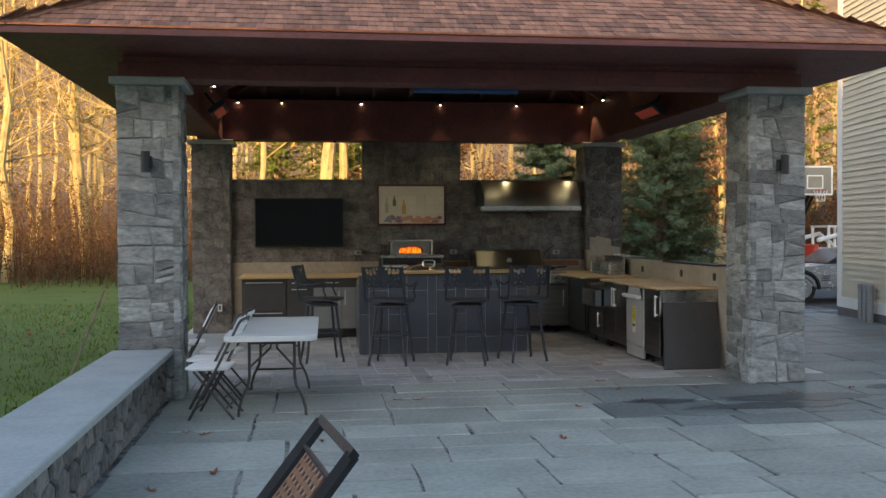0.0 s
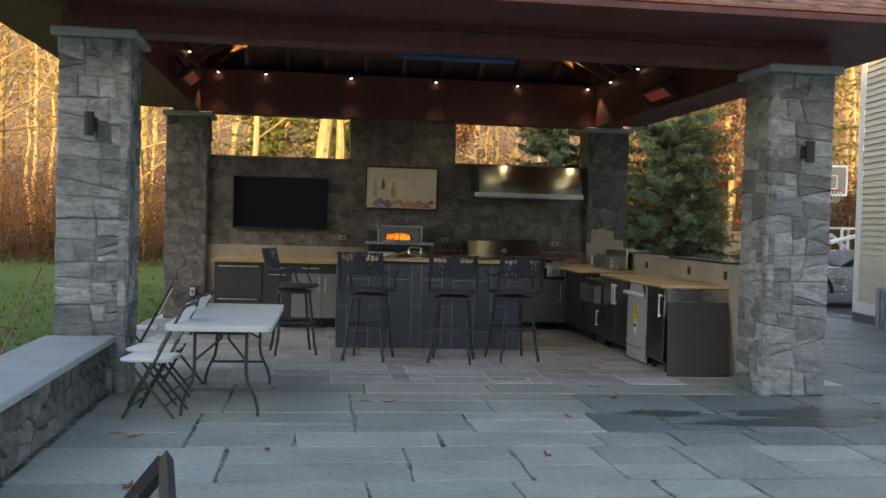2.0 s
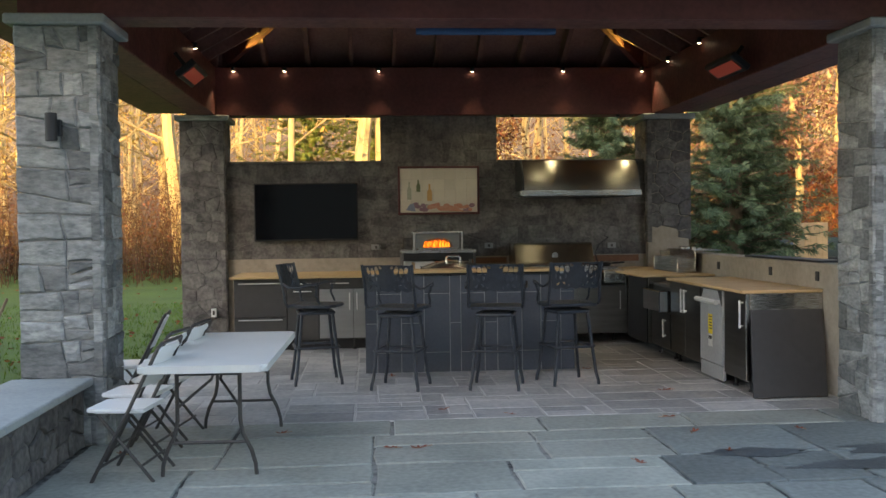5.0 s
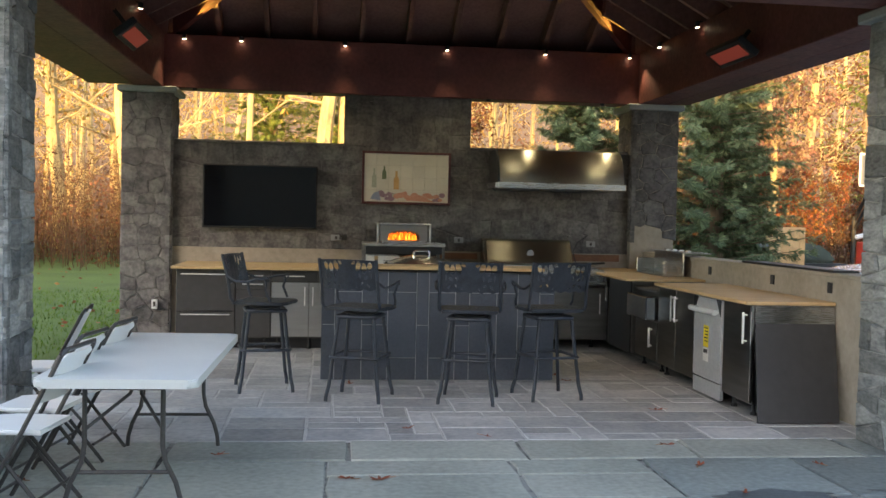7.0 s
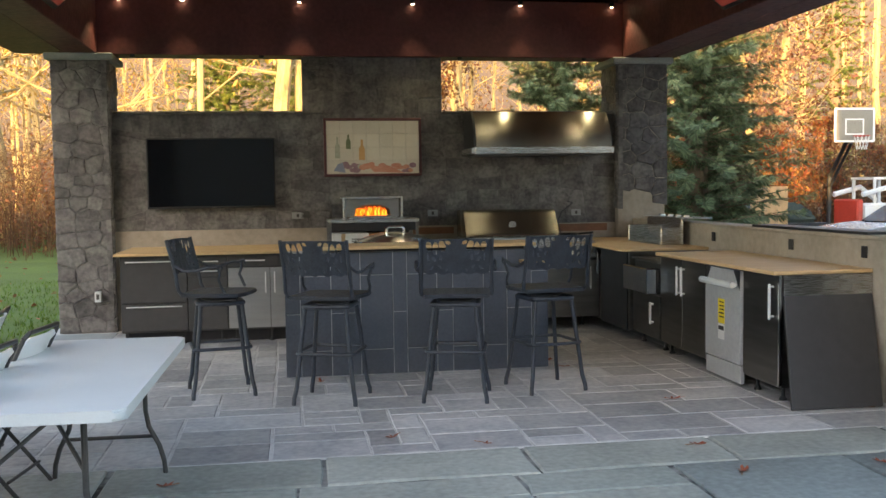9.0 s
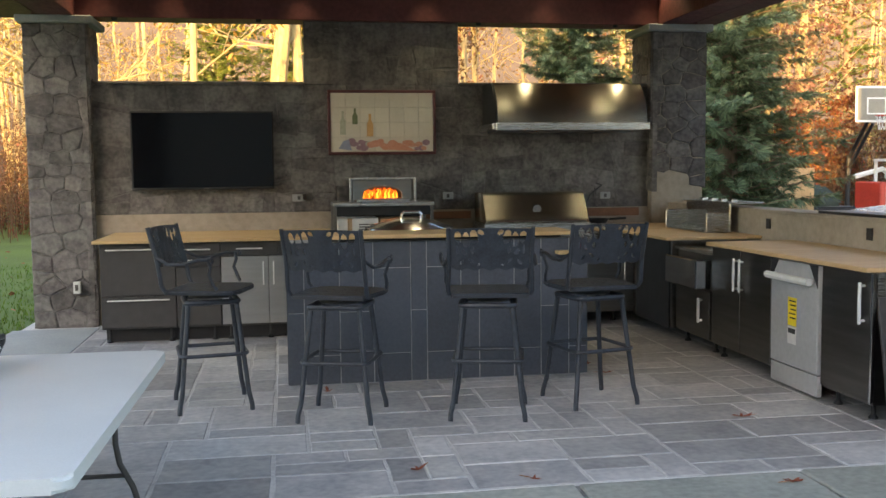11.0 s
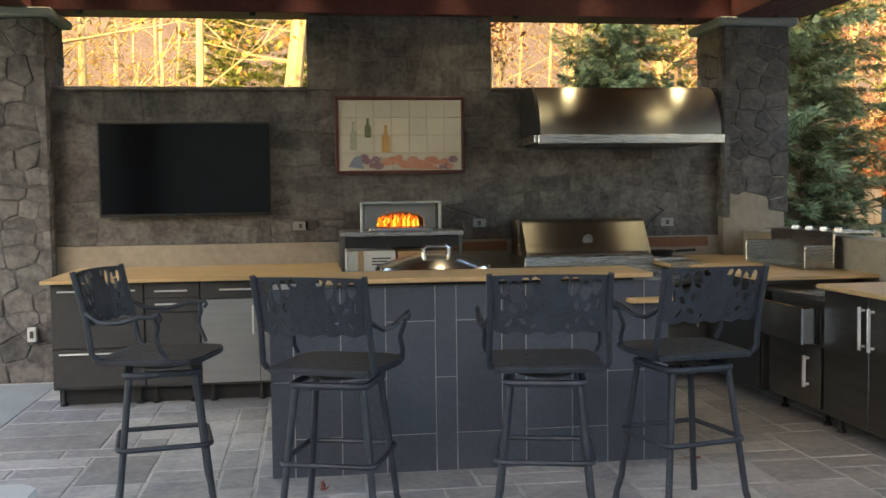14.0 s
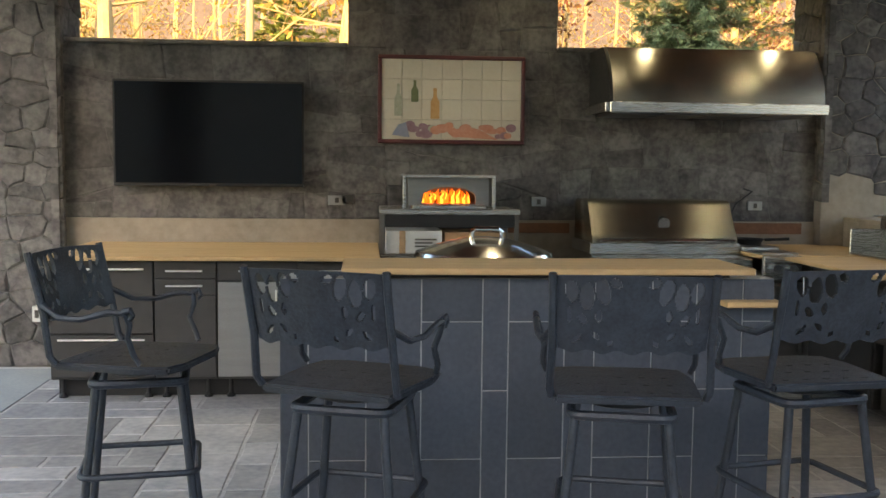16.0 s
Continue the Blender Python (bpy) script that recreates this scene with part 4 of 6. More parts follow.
# ---- island ----
isl = thing("kitchen_island", "island clad in dark slate tiles with pale joints", "island")
IX0, IX1, IY0, IY1 = 0.775, 3.06, 12.77, 14.0
part("carcass", slab(IX0 + 0.012, IX1 - 0.012, IY0 + 0.004, IY0 + 0.30, 0.0, 1.06, 0.002), GROUT, isl)
part("rear_carcass", slab(IX0 + 0.012, IX1 - 0.012, IY0 + 0.301, IY1, 0.0, 0.925, 0.002), STEEL_DARK, isl)
xs = [0.775, 0.90, 1.16, 1.41, 1.69, 1.81, 2.07, 2.21, 2.48, 2.69, 2.91, 3.06]
for i, (a, b) in enumerate(zip(xs, xs[1:])):
    step = ((0.54, 1.06), (0.22, 0.86), (0.22, 0.86))[(0, 1, 0, 1, 0, 1, 0, 1, 2, 0, 1)[i]]
    zs = [0.004, *[z for z in step if z < 1.0], 1.06]
    for z0, z1 in zip(zs, zs[1:]):
        part("tile", slab(a + 0.0035, b - 0.0035, IY0, IY0 + 0.014, z0 + 0.003, z1 - 0.003, 0.001), SLATE, isl)
for z0, z1 in ((0.004, 0.51), (0.51, 1.06)):
    for x0 in (IX0 - 0.002, IX1 - 0.012):
        part("tile", slab(x0, x0 + 0.014, IY0 + 0.016, IY0 + 0.30, z0 + 0.002, z1 - 0.002, 0.0015), SLATE, isl)
solid("bar_worktop", slab(1.05, 2.935, 12.69, 13.20, 1.083, 1.113, 0.004), PLYWOOD, "pale plywood bar top on the slate island", "worktop")
solid("bar_batten", slab(1.2, 2.85, 12.79, 13.16, 1.0615, 1.0825, 0.001), BLACK, "thin dark battens under the bar top", "batten")
solid("island_worktop", slab(0.80, 3.07, 13.19, 14.06, 0.928, 0.956, 0.004), PLYWOOD, "lower plywood worktop behind the bar", "worktop")
solid("island_end_top", slab(2.80, 3.075, 12.68, 13.185, 0.935, 0.962, 0.004), PLYWOOD, "plywood corner piece at the island end", "worktop")
rd = thing("round_griddle", "round stainless griddle with a domed lid", "griddle")
part("pan", lathe([(0.38, 0.0), (0.385, 0.10), (0.37, 0.10), (0.365, 0.01)], 40, at=(1.79, 13.60, 0.957)), STEEL, rd)
lid = part("lid", lathe([(0.365, 0.10), (0.375, 0.135), (0.365, 0.155), (0.25, 0.195), (0.12, 0.228), (0.05, 0.236), (0.001, 0.237)], 40, at=(1.79, 13.60, 0.957)), CHROME, rd, "shallow domed polished lid", True)
part("handle", tube([(1.715, 13.54, 1.155), (1.72, 13.52, 1.225), (1.74, 13.515, 1.24), (1.86, 13.515, 1.24), (1.88, 13.52, 1.225), (1.885, 13.54, 1.155)], 0.014, 10), CHROME, lid)

# ---- counter run along the knee wall ----
CX = 4.30
solid("right_worktop", slab(4.245, 5.025, 11.0, 13.26, 0.93, 0.96, 0.004), PLYWOOD, "long plywood worktop on the steel cabinets", "worktop")
c = thing("end_cabinet", "polished steel base cabinet beside the dishwasher", "cabinet")
part("body", slab(CX + 0.022, 5.02, 11.025, 11.58, 0.10, 0.928), STEEL_DARK, c)
d = part("door", slab(CX, CX + 0.02, 11.03, 11.575, 0.12, 0.92), STEEL_DARK, c, "mirror-like steel door")
part("handle", pull((CX, 11.098, 0.60), (CX, 11.098, 0.86), (-0.035, 0, 0), 0.011), HANDLE, d)
part("edge_trim", slab(CX - 0.004, CX + 0.02, 11.009, 11.028, 0.12, 0.92, 0.001), CHROME, c)
part("end_strip", slab(CX + 0.03, 5.02, 11.0, 11.023, 0.775, 0.926, 0.002), STEEL, c, "brushed steel strip")
feet(c, ((4.38, 11.098), (4.38, 11.486), (4.9, 11.098), (4.9, 11.486)), 0.1)
bd = bmesh.new()
box(4.25, 4.94, -0.012, 0.012, 0.0, 0.85, 0.002, bd)
bmesh.ops.transform(bd, matrix=pose(0, 10.74, 0.008, -19.5, 0, 0) @ Matrix(((1, 0, 0.10, 0), (0, 1, 0, 0), (0, 0, 1, 0), (0, 0, 0, 1))), verts=bd.verts)
solid("leaning_board", bd, CHARCOAL, "charcoal cabinet end panel leaning against the counter", "panel")
dw = thing("dishwasher", "new steel dishwasher with foam corners and yellow label", "dishwasher")
part("body", slab(CX + 0.03, 5.0, 11.6, 12.24, 0.10, 0.925), STEEL_DARK, dw)
door = part("door", slab(CX - 0.012, CX + 0.028, 11.605, 12.235, 0.17, 0.915, 0.006), FILM, dw, "pale film-covered door")
part("kick_plate", slab(CX - 0.006, CX + 0.03, 11.605, 12.235, 0.02, 0.16, 0.003), FILM, dw)
part("corner_pad", prism([(12.235, 0.915), (12.235, 0.76), (12.125, 0.915)], CX - 0.016, CX - 0.0125, axis="x"), BLACK, door)
part("corner_pad", prism([(11.605, 0.915), (11.605, 0.76), (11.715, 0.915)], CX - 0.016, CX - 0.0125, axis="x"), BLACK, door)
part("handle", pull((CX - 0.012, 11.631, 0.80), (CX - 0.012, 12.209, 0.80), (-0.05, 0, 0), 0.026), PLASTIC, door, "thick wrapped bar handle")
lab = part("energy_label", slab(CX - 0.015, CX - 0.0125, 11.873, 11.988, 0.46, 0.66, 0), YELLOW, door, "yellow energy label")
for k in range(5):
    part("print_bar", slab(CX - 0.0165, CX - 0.0152, 11.883, 11.967 - 0.008 * (k % 3), 0.63 - 0.03 * k, 0.64 - 0.03 * k, 0), BLACK, lab)
part("paper_label", slab(CX - 0.015, CX - 0.0125, 11.873, 11.988, 0.33, 0.455, 0), WHITE, door)
part("print_bar", slab(CX - 0.0165, CX - 0.0152, 11.883, 11.978, 0.405, 0.44, 0), BLACK, door)
c = thing("door_cabinet", "steel double-door base cabinet with upright bar handles", "cabinet")
part("body", slab(CX + 0.022, 5.02, 12.26, 13.26, 0.10, 0.928), STEEL_DARK, c)
for y0, y1, hy in ((12.264, 12.747, 12.702), (12.756, 13.256, 12.8)):
    d = part("door", slab(CX, CX + 0.02, y0, y1, 0.12, 0.92), STEEL_DARK, c)
    part("handle", pull((CX, hy, 0.60), (CX, hy, 0.86), (-0.035, 0, 0), 0.011), HANDLE, d)
feet(c, ((4.38, 12.331), (4.38, 13.172), (4.9, 12.331), (4.9, 13.172)), 0.1)
c = thing("warming_drawer", "projecting stainless drawer unit between worktops", "drawer unit")
part("body", slab(CX + 0.03, 5.02, 13.28, 14.03, 0.10, 0.84), STEEL_DARK, c)
part("top_tray", slab(CX - 0.02, 5.0, 13.301, 14.009, 0.842, 0.875, 0.006), STEEL, c)
part("drawer_box", slab(CX - 0.12, CX + 0.028, 13.322, 13.977, 0.55, 0.80, 0.01), CHROME, c, "bright steel drawer box standing proud")
part("lower_door", slab(CX, CX + 0.028, 13.301, 14.009, 0.12, 0.53, 0.004), STEEL_DARK, c)
part("handle", pull((CX, 13.449, 0.25), (CX, 13.449, 0.46), (-0.035, 0, 0), 0.014), HANDLE, c)
feet(c, ((4.4, 13.375), (4.4, 13.956)), 0.1)
sink = thing("steel_basin", "stainless sink basin resting against the knee wall", "sink")
bs = bmesh.new()
for b in ((4.93, 4.95, 14.25, 15.25, 0.963, 1.235), (4.70, 4.93, 14.25, 14.27, 0.963, 1.15), (4.70, 4.93, 15.23, 15.25, 0.963, 1.15), (4.69, 4.93, 14.27, 15.23, 0.963, 0.98)):
    box(*b, 0.006, bs)
part("basin", bs, STEEL, sink)
part("rim", slab(4.90, 5.25, 14.2, 15.3, 1.236, 1.25, 0.004), STEEL, sink)
for k in range(4):
    part("clip", slab(5.0, 5.06, 14.35 + 0.22 * k, 14.42 + 0.22 * k, 1.2505, 1.275, 0.004), CHROME, sink)


# ---- bar stools ----
def pierced(u, v):
    """Whether the cast back is open at u (-1..1) and v (0..1): scrolls round a solid rose."""
    a = abs(u)
    for cu, cv, ru, rv, turn in ((0.40, 0.80, 0.085, 0.12, 0.5), (0.60, 0.72, 0.075, 0.15, -0.4), (0.79, 0.80, 0.07, 0.11, 0.3), (0.45, 0.48, 0.06, 0.10, -0.6),
                                 (0.66, 0.42, 0.09, 0.08, 0.4), (0.83, 0.50, 0.04, 0.15, 0), (0.50, 0.22, 0.07, 0.06, 0.2), (0.74, 0.18, 0.08, 0.06, -0.3), (0.24, 0.90, 0.06, 0.05, 0.2),
                                 (0.30, 0.12, 0.05, 0.05, 0)):
        du, dv = a - cu, v - cv
        if cv < 0.6:
            ru, rv = ru * 0.62, rv * 0.62
        p, q = du * math.cos(turn) + dv * 0.5 * math.sin(turn), -du * math.sin(turn) + dv * 0.5 * math.cos(turn)
        if (p / ru) ** 2 + (q / (rv * 0.5)) ** 2 < 1.55:
            return True
    return False


def stool_back():
    bm = bmesh.new()
    nu, nv, half = 112, 46, 0.254
    sheets = []
    for off in (0.0, 0.014):
        g = []
        for j in range(nv + 1):
            v = j / nv
            row = []
            for i in range(nu + 1):
                u = 2 * i / nu - 1
                z = 0.925 + 0.24 * v + 0.006 * (1 - u * u) * v - 0.006 * (1 - v) * math.cos(5 * math.pi * u)
                y = -0.255 - 0.06 * v - 0.035 * (1 - u * u) + off + 0.006 * math.exp(-((u / 0.25) ** 2 + ((v - 0.5) / 0.4) ** 2)) * (-1 if off == 0 else 1)
                row.append(bm.verts.new((half * u * (0.94 + 0.06 * v), y, z)))
            g.append(row)
        sheets.append(g)
    full = [[not pierced((2 * (i + 0.5) / nu - 1), (j + 0.5) / nv) for i in range(nu)] for j in range(nv)]
    a, b = sheets
    for j in range(nv):
        for i in range(nu):
            if not full[j][i]:
                continue
            bm.faces.new((a[j][i], a[j][i + 1], a[j + 1][i + 1], a[j + 1][i]))
            bm.faces.new((b[j][i], b[j + 1][i], b[j + 1][i + 1], b[j][i + 1]))
            for di, dj, e in ((-1, 0, ((0, 0), (1, 0))), (1, 0, ((1, 1), (0, 1))), (0, -1, ((0, 1), (0, 0))), (0, 1, ((1, 0), (1, 1)))):
                ii, jj = i + di, j + dj
                if not (0 <= ii < nu and 0 <= jj < nv and full[jj][ii]):
                    (j0, i0), (j1, i1) = e
                    p, q = (j + j0, i + i0), (j + j1, i + i1)
                    bm.faces.new((a[p[0]][p[1]], b[p[0]][p[1]], b[q[0]][q[1]], a[q[0]][q[1]]))
    bmesh.ops.delete(bm, geom=[v for v in bm.verts if not v.link_faces], context="VERTS")
    return bm


def rounded(h, z, r, n=5):
    return [(sx * (h - r) + r * math.cos(radians(a0 + 90 * i / n)), sy * (h - r) + r * math.sin(radians(a0 + 90 * i / n)), z)
            for sx, sy, a0 in ((1, 1, 0), (-1, 1, 90), (-1, -1, 180), (1, -1, 270)) for i in range(n + 1)]


def bar_stool(x, y, turn_base, turn_seat, meshes):
    st = thing("bar_stool", "dark cast-metal swivel bar stool with pierced back", "stool", (x, y, 0), turn_base, "bar stools at the island")
    if not meshes:
        meshes["leg"] = to_mesh("leg", tube([(0.155, 0.155, 0.69), (0.19, 0.19, 0.36), (0.215, 0.215, 0.12), (0.232, 0.232, 0.045), (0.235, 0.235, 0.0)], 0.0165, 10), CAST, True)
        meshes["ring"] = to_mesh("foot_ring", tube(rounded(0.218, 0.362, 0.05), 0.0125, 8, closed=True), CAST, True)
        meshes["top"] = to_mesh("top_frame", tube(rounded(0.172, 0.693, 0.04), 0.017, 8, closed=True), CAST, True)
        meshes["swivel"] = to_mesh("swivel_plate", lathe([(0.11, 0.705), (0.14, 0.715), (0.14, 0.725), (0.10, 0.747)], 24), BLACK)
        s = prism([(x * 0.97, y) for x, y in [(-0.25, -0.235), (0.25, -0.235), (0.275, 0.10), (0.25, 0.23), (0.15, 0.262), (-0.15, 0.262), (-0.25, 0.23), (-0.275, 0.10)]], 0.747, 0.775, axis="z")
        bmesh.ops.bevel(s, geom=s.edges[:], offset=0.008, segments=2, affect="EDGES")
        meshes["seat"] = to_mesh("seat", s, CAST)
        meshes["hole"] = to_mesh("vent_slot", prism([(-0.011, -0.0045), (0.011, -0.0045), (0.011, 0.0045), (-0.011, 0.0045)], 0.0, 0.0015, axis="z"), BLACK)
        meshes["back"] = to_mesh("backrest", stool_back(), CAST)
        meshes["post"] = to_mesh("back_post", tube([(0.255, -0.21, 0.77), (0.262, -0.235, 0.80), (0.256, -0.26, 0.95), (0.258, -0.30, 1.10), (0.26, -0.318, 1.172)], 0.014, 8), CAST, True)
        meshes["arm"] = to_mesh("arm", tube([(0.262, -0.262, 0.985), (0.285, -0.18, 0.945), (0.298, -0.08, 0.945), (0.305, 0.03, 0.975), (0.30, 0.09, 0.97), (0.285, 0.10, 0.93), (0.27, 0.085, 0.88), (0.275, 0.11, 0.82), (0.262, 0.13, 0.785)], 0.0115, 8), CAST, True)
        meshes["scroll"] = to_mesh("arm_scroll", tube([(0.30, 0.085, 0.975), (0.303, 0.115, 0.985), (0.303, 0.125, 0.965), (0.301, 0.11, 0.95)], 0.013, 8, r1=0.008), CAST, True)
        for me in meshes.values():
            if me.name.split(".")[0] != "vent_slot":
                me.transform(Matrix.Diagonal((1, 1, 1.045, 1)))
    for k in range(4):
        part("leg", meshes["leg"], None, st).matrix_basis = pose(0, 0, 0, 0, 0, 90 * k)
    part("foot_ring", meshes["ring"], None, st)
    part("top_frame", meshes["top"], None, st)
    part("swivel_plate", meshes["swivel"], None, st)
    t = pose(0, 0, 0, 0, 0, turn_seat - turn_base)
    seat = part("seat", meshes["seat"], None, st)
    seat.matrix_basis = t
    for i in range(5):
        for j in range(3):
            part("vent_slot", meshes["hole"], None, seat).matrix_basis = pose(-0.16 + 0.08 * i, -0.17 + 0.12 * j, 0.8096)
    part("backrest", meshes["back"], None, st, "pierced rose-and-scroll casting").matrix_basis = t
    mirror = Matrix.Diagonal((-1, 1, 1, 1))
    for nm in ("post", "arm", "scroll"):
        for m in (Matrix.Identity(4), mirror):
            part({"post": "back_post", "arm": "arm", "scroll": "arm_scroll"}[nm], meshes[nm], None, st).matrix_basis = t @ m
    return st


stool_meshes = {}
for x, y, b, s in ((0.265, 12.32, 9, -104), (1.12, 11.86, -18, -25), (2.06, 11.74, -14, -9), (2.80, 11.93, 12, 7)):
    bar_stool(x, y, b, s, stool_meshes)

# ---- folding table and chairs ----
table = thing("folding_table", "white plastic folding table on grey tube legs", "table", (-0.215, 9.38, 0), -1.0)
tp = bmesh.new()
out = [(sx * 0.355 + 0.05 * math.cos(radians(a + a0)), sy * 0.92 + 0.05 * math.sin(radians(a + a0))) for sx, sy, a0 in ((1, 1, 0), (-1, 1, 90), (-1, -1, 180), (1, -1, 270)) for a in range(0, 91, 15)]
prism(out, 0.695, 0.742, tp, "z")
bmesh.ops.bevel(tp, geom=[e for e in tp.edges if abs(e.verts[0].co.z - e.verts[1].co.z) < 1e-4], offset=0.012, segments=3, affect="EDGES")
part("tabletop", tp, PLASTIC, table, "white blow-moulded top")
for s in (-1, 1):
    fr = part("leg_frame", tube([(-0.21, s * 0.745, 0.66), (0.21, s * 0.745, 0.66)], 0.012, 8), GREYTUBE, table)
    part("leg", tube([(-0.20, s * 0.745, 0.69), (-0.20, s * 0.745, 0.36), (-0.215, s * 0.745, 0.27), (-0.27, s * 0.745, 0.16), (-0.295, s * 0.745, 0.07), (-0.30, s * 0.745, 0.0)], 0.0135, 8), GREYTUBE, table, "", True)
    part("leg", tube([(0.20, s * 0.745, 0.69), (0.20, s * 0.745, 0.36), (0.215, s * 0.745, 0.27), (0.27, s * 0.745, 0.16), (0.295, s * 0.745, 0.07), (0.30, s * 0.745, 0.0)], 0.0135, 8), GREYTUBE, table, "", True)
    part("crossbar", tube([(-0.245, s * 0.745, 0.215), (0.245, s * 0.745, 0.215)], 0.011, 8), GREYTUBE, table)
    part("brace", tube([(-0.20, s * 0.74, 0.44), (-0.03, s * 0.46, 0.58), (-0.02, s * 0.22, 0.69)], 0.010, 8), GREYTUBE, table)
    part("brace", tube([(0.20, s * 0.74, 0.44), (0.03, s * 0.46, 0.58), (0.02, s * 0.22, 0.69)], 0.010, 8), GREYTUBE, table)


def folding_chair():
    """Faces +y, at the origin."""
    ch = thing("folding_chair", "white plastic folding chair with dark tube frame", "chair", group="folding chairs by the table")
    sp = prism([(-0.20, -0.17), (0.20, -0.17), (0.215, 0.12), (0.17, 0.215), (-0.17, 0.215), (-0.215, 0.12)], 0.435, 0.462, axis="z")
    bmesh.ops.bevel(sp, geom=sp.edges[:], offset=0.008, segments=2, affect="EDGES")
    part("seat", sp, CHAIR_WHITE, ch)
    bp = bmesh.new()
    g = [[[bp.verts.new((0.205 * u / 4, -0.155 - 0.12 * v / 4 - 0.03 * (1 - (u / 4) ** 2) + o, 0.60 + 0.25 * v / 4 - (0.03 if v == 4 and abs(u) == 4 else 0))) for u in range(-4, 5)] for v in range(5)] for o in (0, 0.014)]
    for v in range(4):
        for u in range(8):
            bp.faces.new((g[0][v][u], g[0][v][u + 1], g[0][v + 1][u + 1], g[0][v + 1][u]))
            bp.faces.new((g[1][v][u], g[1][v + 1][u], g[1][v + 1][u + 1], g[1][v][u + 1]))
    for k in range(8):
        bp.faces.new((g[0][0][k], g[1][0][k], g[1][0][k + 1], g[0][0][k + 1]))
        bp.faces.new((g[0][4][k + 1], g[1][4][k + 1], g[1][4][k], g[0][4][k]))
    for k in range(4):
        bp.faces.new((g[0][k + 1][0], g[1][k + 1][0], g[1][k][0], g[0][k][0]))
        bp.faces.new((g[0][k][8], g[1][k][8], g[1][k + 1][8], g[0][k + 1][8]))
    part("backrest", bp, CHAIR_WHITE, ch)
    for s in (-1, 1):
        part("front_leg", tube([(s * 0.222, -0.275, 0.85), (s * 0.222, -0.08, 0.46), (s * 0.222, 0.17, 0.0)], 0.0125, 8), GREYTUBE, ch)
        part("rear_leg", tube([(s * 0.20, 0.13, 0.43), (s * 0.20, -0.225, 0.0)], 0.0115, 8), GREYTUBE, ch)
    part("top_rail", tube([(-0.222, -0.275, 0.85), (-0.19, -0.292, 0.877), (0.19, -0.292, 0.877), (0.222, -0.275, 0.85)], 0.0125, 8), GREYTUBE, ch)
    part("front_bar", tube([(-0.222, 0.13, 0.085), (0.222, 0.13, 0.085)], 0.009, 8), GREYTUBE, ch)
    part("rear_bar", tube([(-0.20, -0.16, 0.11), (0.20, -0.16, 0.11)], 0.009, 8), GREYTUBE, ch)
    return ch


chair = folding_chair()
chair.matrix_basis = pose(-0.755, 8.74, 0, 0, 0, 83)
copy_thing(chair, pose(-0.81, 9.30, 0, 0, 0, 82))
copy_thing(chair, pose(-0.76, 9.93, 0, 0, 0, 82))
copy_thing(chair, pose(-1.2, 10.72, 0, 0, 0, 96))


# ---- lamps and fittings of the pavilion ----
def column_lamp(x):
    l = thing("column_lamp", "dark cylinder wall lamp on the stone column", "lamp", group="column lamps")
    part("tube", tube([(x, 9.50, 2.24), (x, 9.50, 2.44)], 0.042, 18), BLACK, l)
    part("wall_plate", slab(x - 0.05, x + 0.05, 9.545, 9.60, 2.28, 2.40, 0.004), BLACK, l)
    return l


column_lamp(-1.45)
column_lamp(5.11)
LAMPS = [(-1.03, 16.06), (-0.32, 16.06), (1.0, 16.06), (2.33, 16.06), (3.64, 16.06), (4.79, 16.06), (-1.24, 14.3), (-1.24, 12.6), (4.90, 15.2), (4.88, 13.9), (4.90, 11.6), (-1.24, 11.2)]
for k, (x, y) in enumerate(LAMPS):
    l = thing("beam_lamp", "tiny lit spot lamp on the timber beam", "lamp", group="beam lamps")
    part("housing", lathe([(0.022, 0.0), (0.028, 0.02), (0.028, 0.055), (0.012, 0.07)], 14, at=(x, y, 3.785)), BLACK, l)
    part("lens", lathe([(0.001, 0.0), (0.021, 0.001), (0.021, 0.004)], 14, at=(x, y, 3.779)), LAMP_ON, l)
    part("bracket", box(min(x, x + (0.06 if x > 4.8 else -0.06 if x < -1.1 else 0.01)), max(x, x + (0.06 if x > 4.8 else -0.06 if x < -1.1 else 0.01)), y, y + (0.045 if y > 16 else 0.012), 3.845, 3.857), BLACK, l)
    if k < 6:
        s = new("beam_spot", bpy.data.lights.new("beam_spot", "SPOT"))
        s.data.energy, s.data.spot_size, s.data.spot_blend, s.data.shadow_soft_size = 3.6, radians(80), 0.5, 0.025
        s.data.color = (1.0, 0.86, 0.5)
        s.matrix_world = look((x, y - 0.10, 3.77), (x, y - 1.1, 0.9))
for x, y, z, e in ((4.86, 13.85, 3.77, 1.3), (3.69, 13.55, 4.42, 1.6)):
    s = new("kitchen_spot", bpy.data.lights.new("kitchen_spot", "SPOT"))
    s.data.energy, s.data.spot_size, s.data.spot_blend, s.data.shadow_soft_size = e, radians(75), 0.6, 0.03
    s.data.color = (1.0, 0.90, 0.55)
    s.matrix_world = look((x, y, z), (3.4, 15.9, 1.6))
l = thing("rafter_lamp", "small dark spot lamp hung from a rafter", "lamp")
part("housing", lathe([(0.028, 0.0), (0.034, 0.02), (0.034, 0.07), (0.012, 0.09)], 14, at=(3.69, 13.55, 4.45)), BLACK, l)
part("stem", tube([(3.69, 13.55, 4.53), (3.69, 13.55, roof_z(3.69, 13.55) - 0.045)], 0.008, 8), BLACK, l)
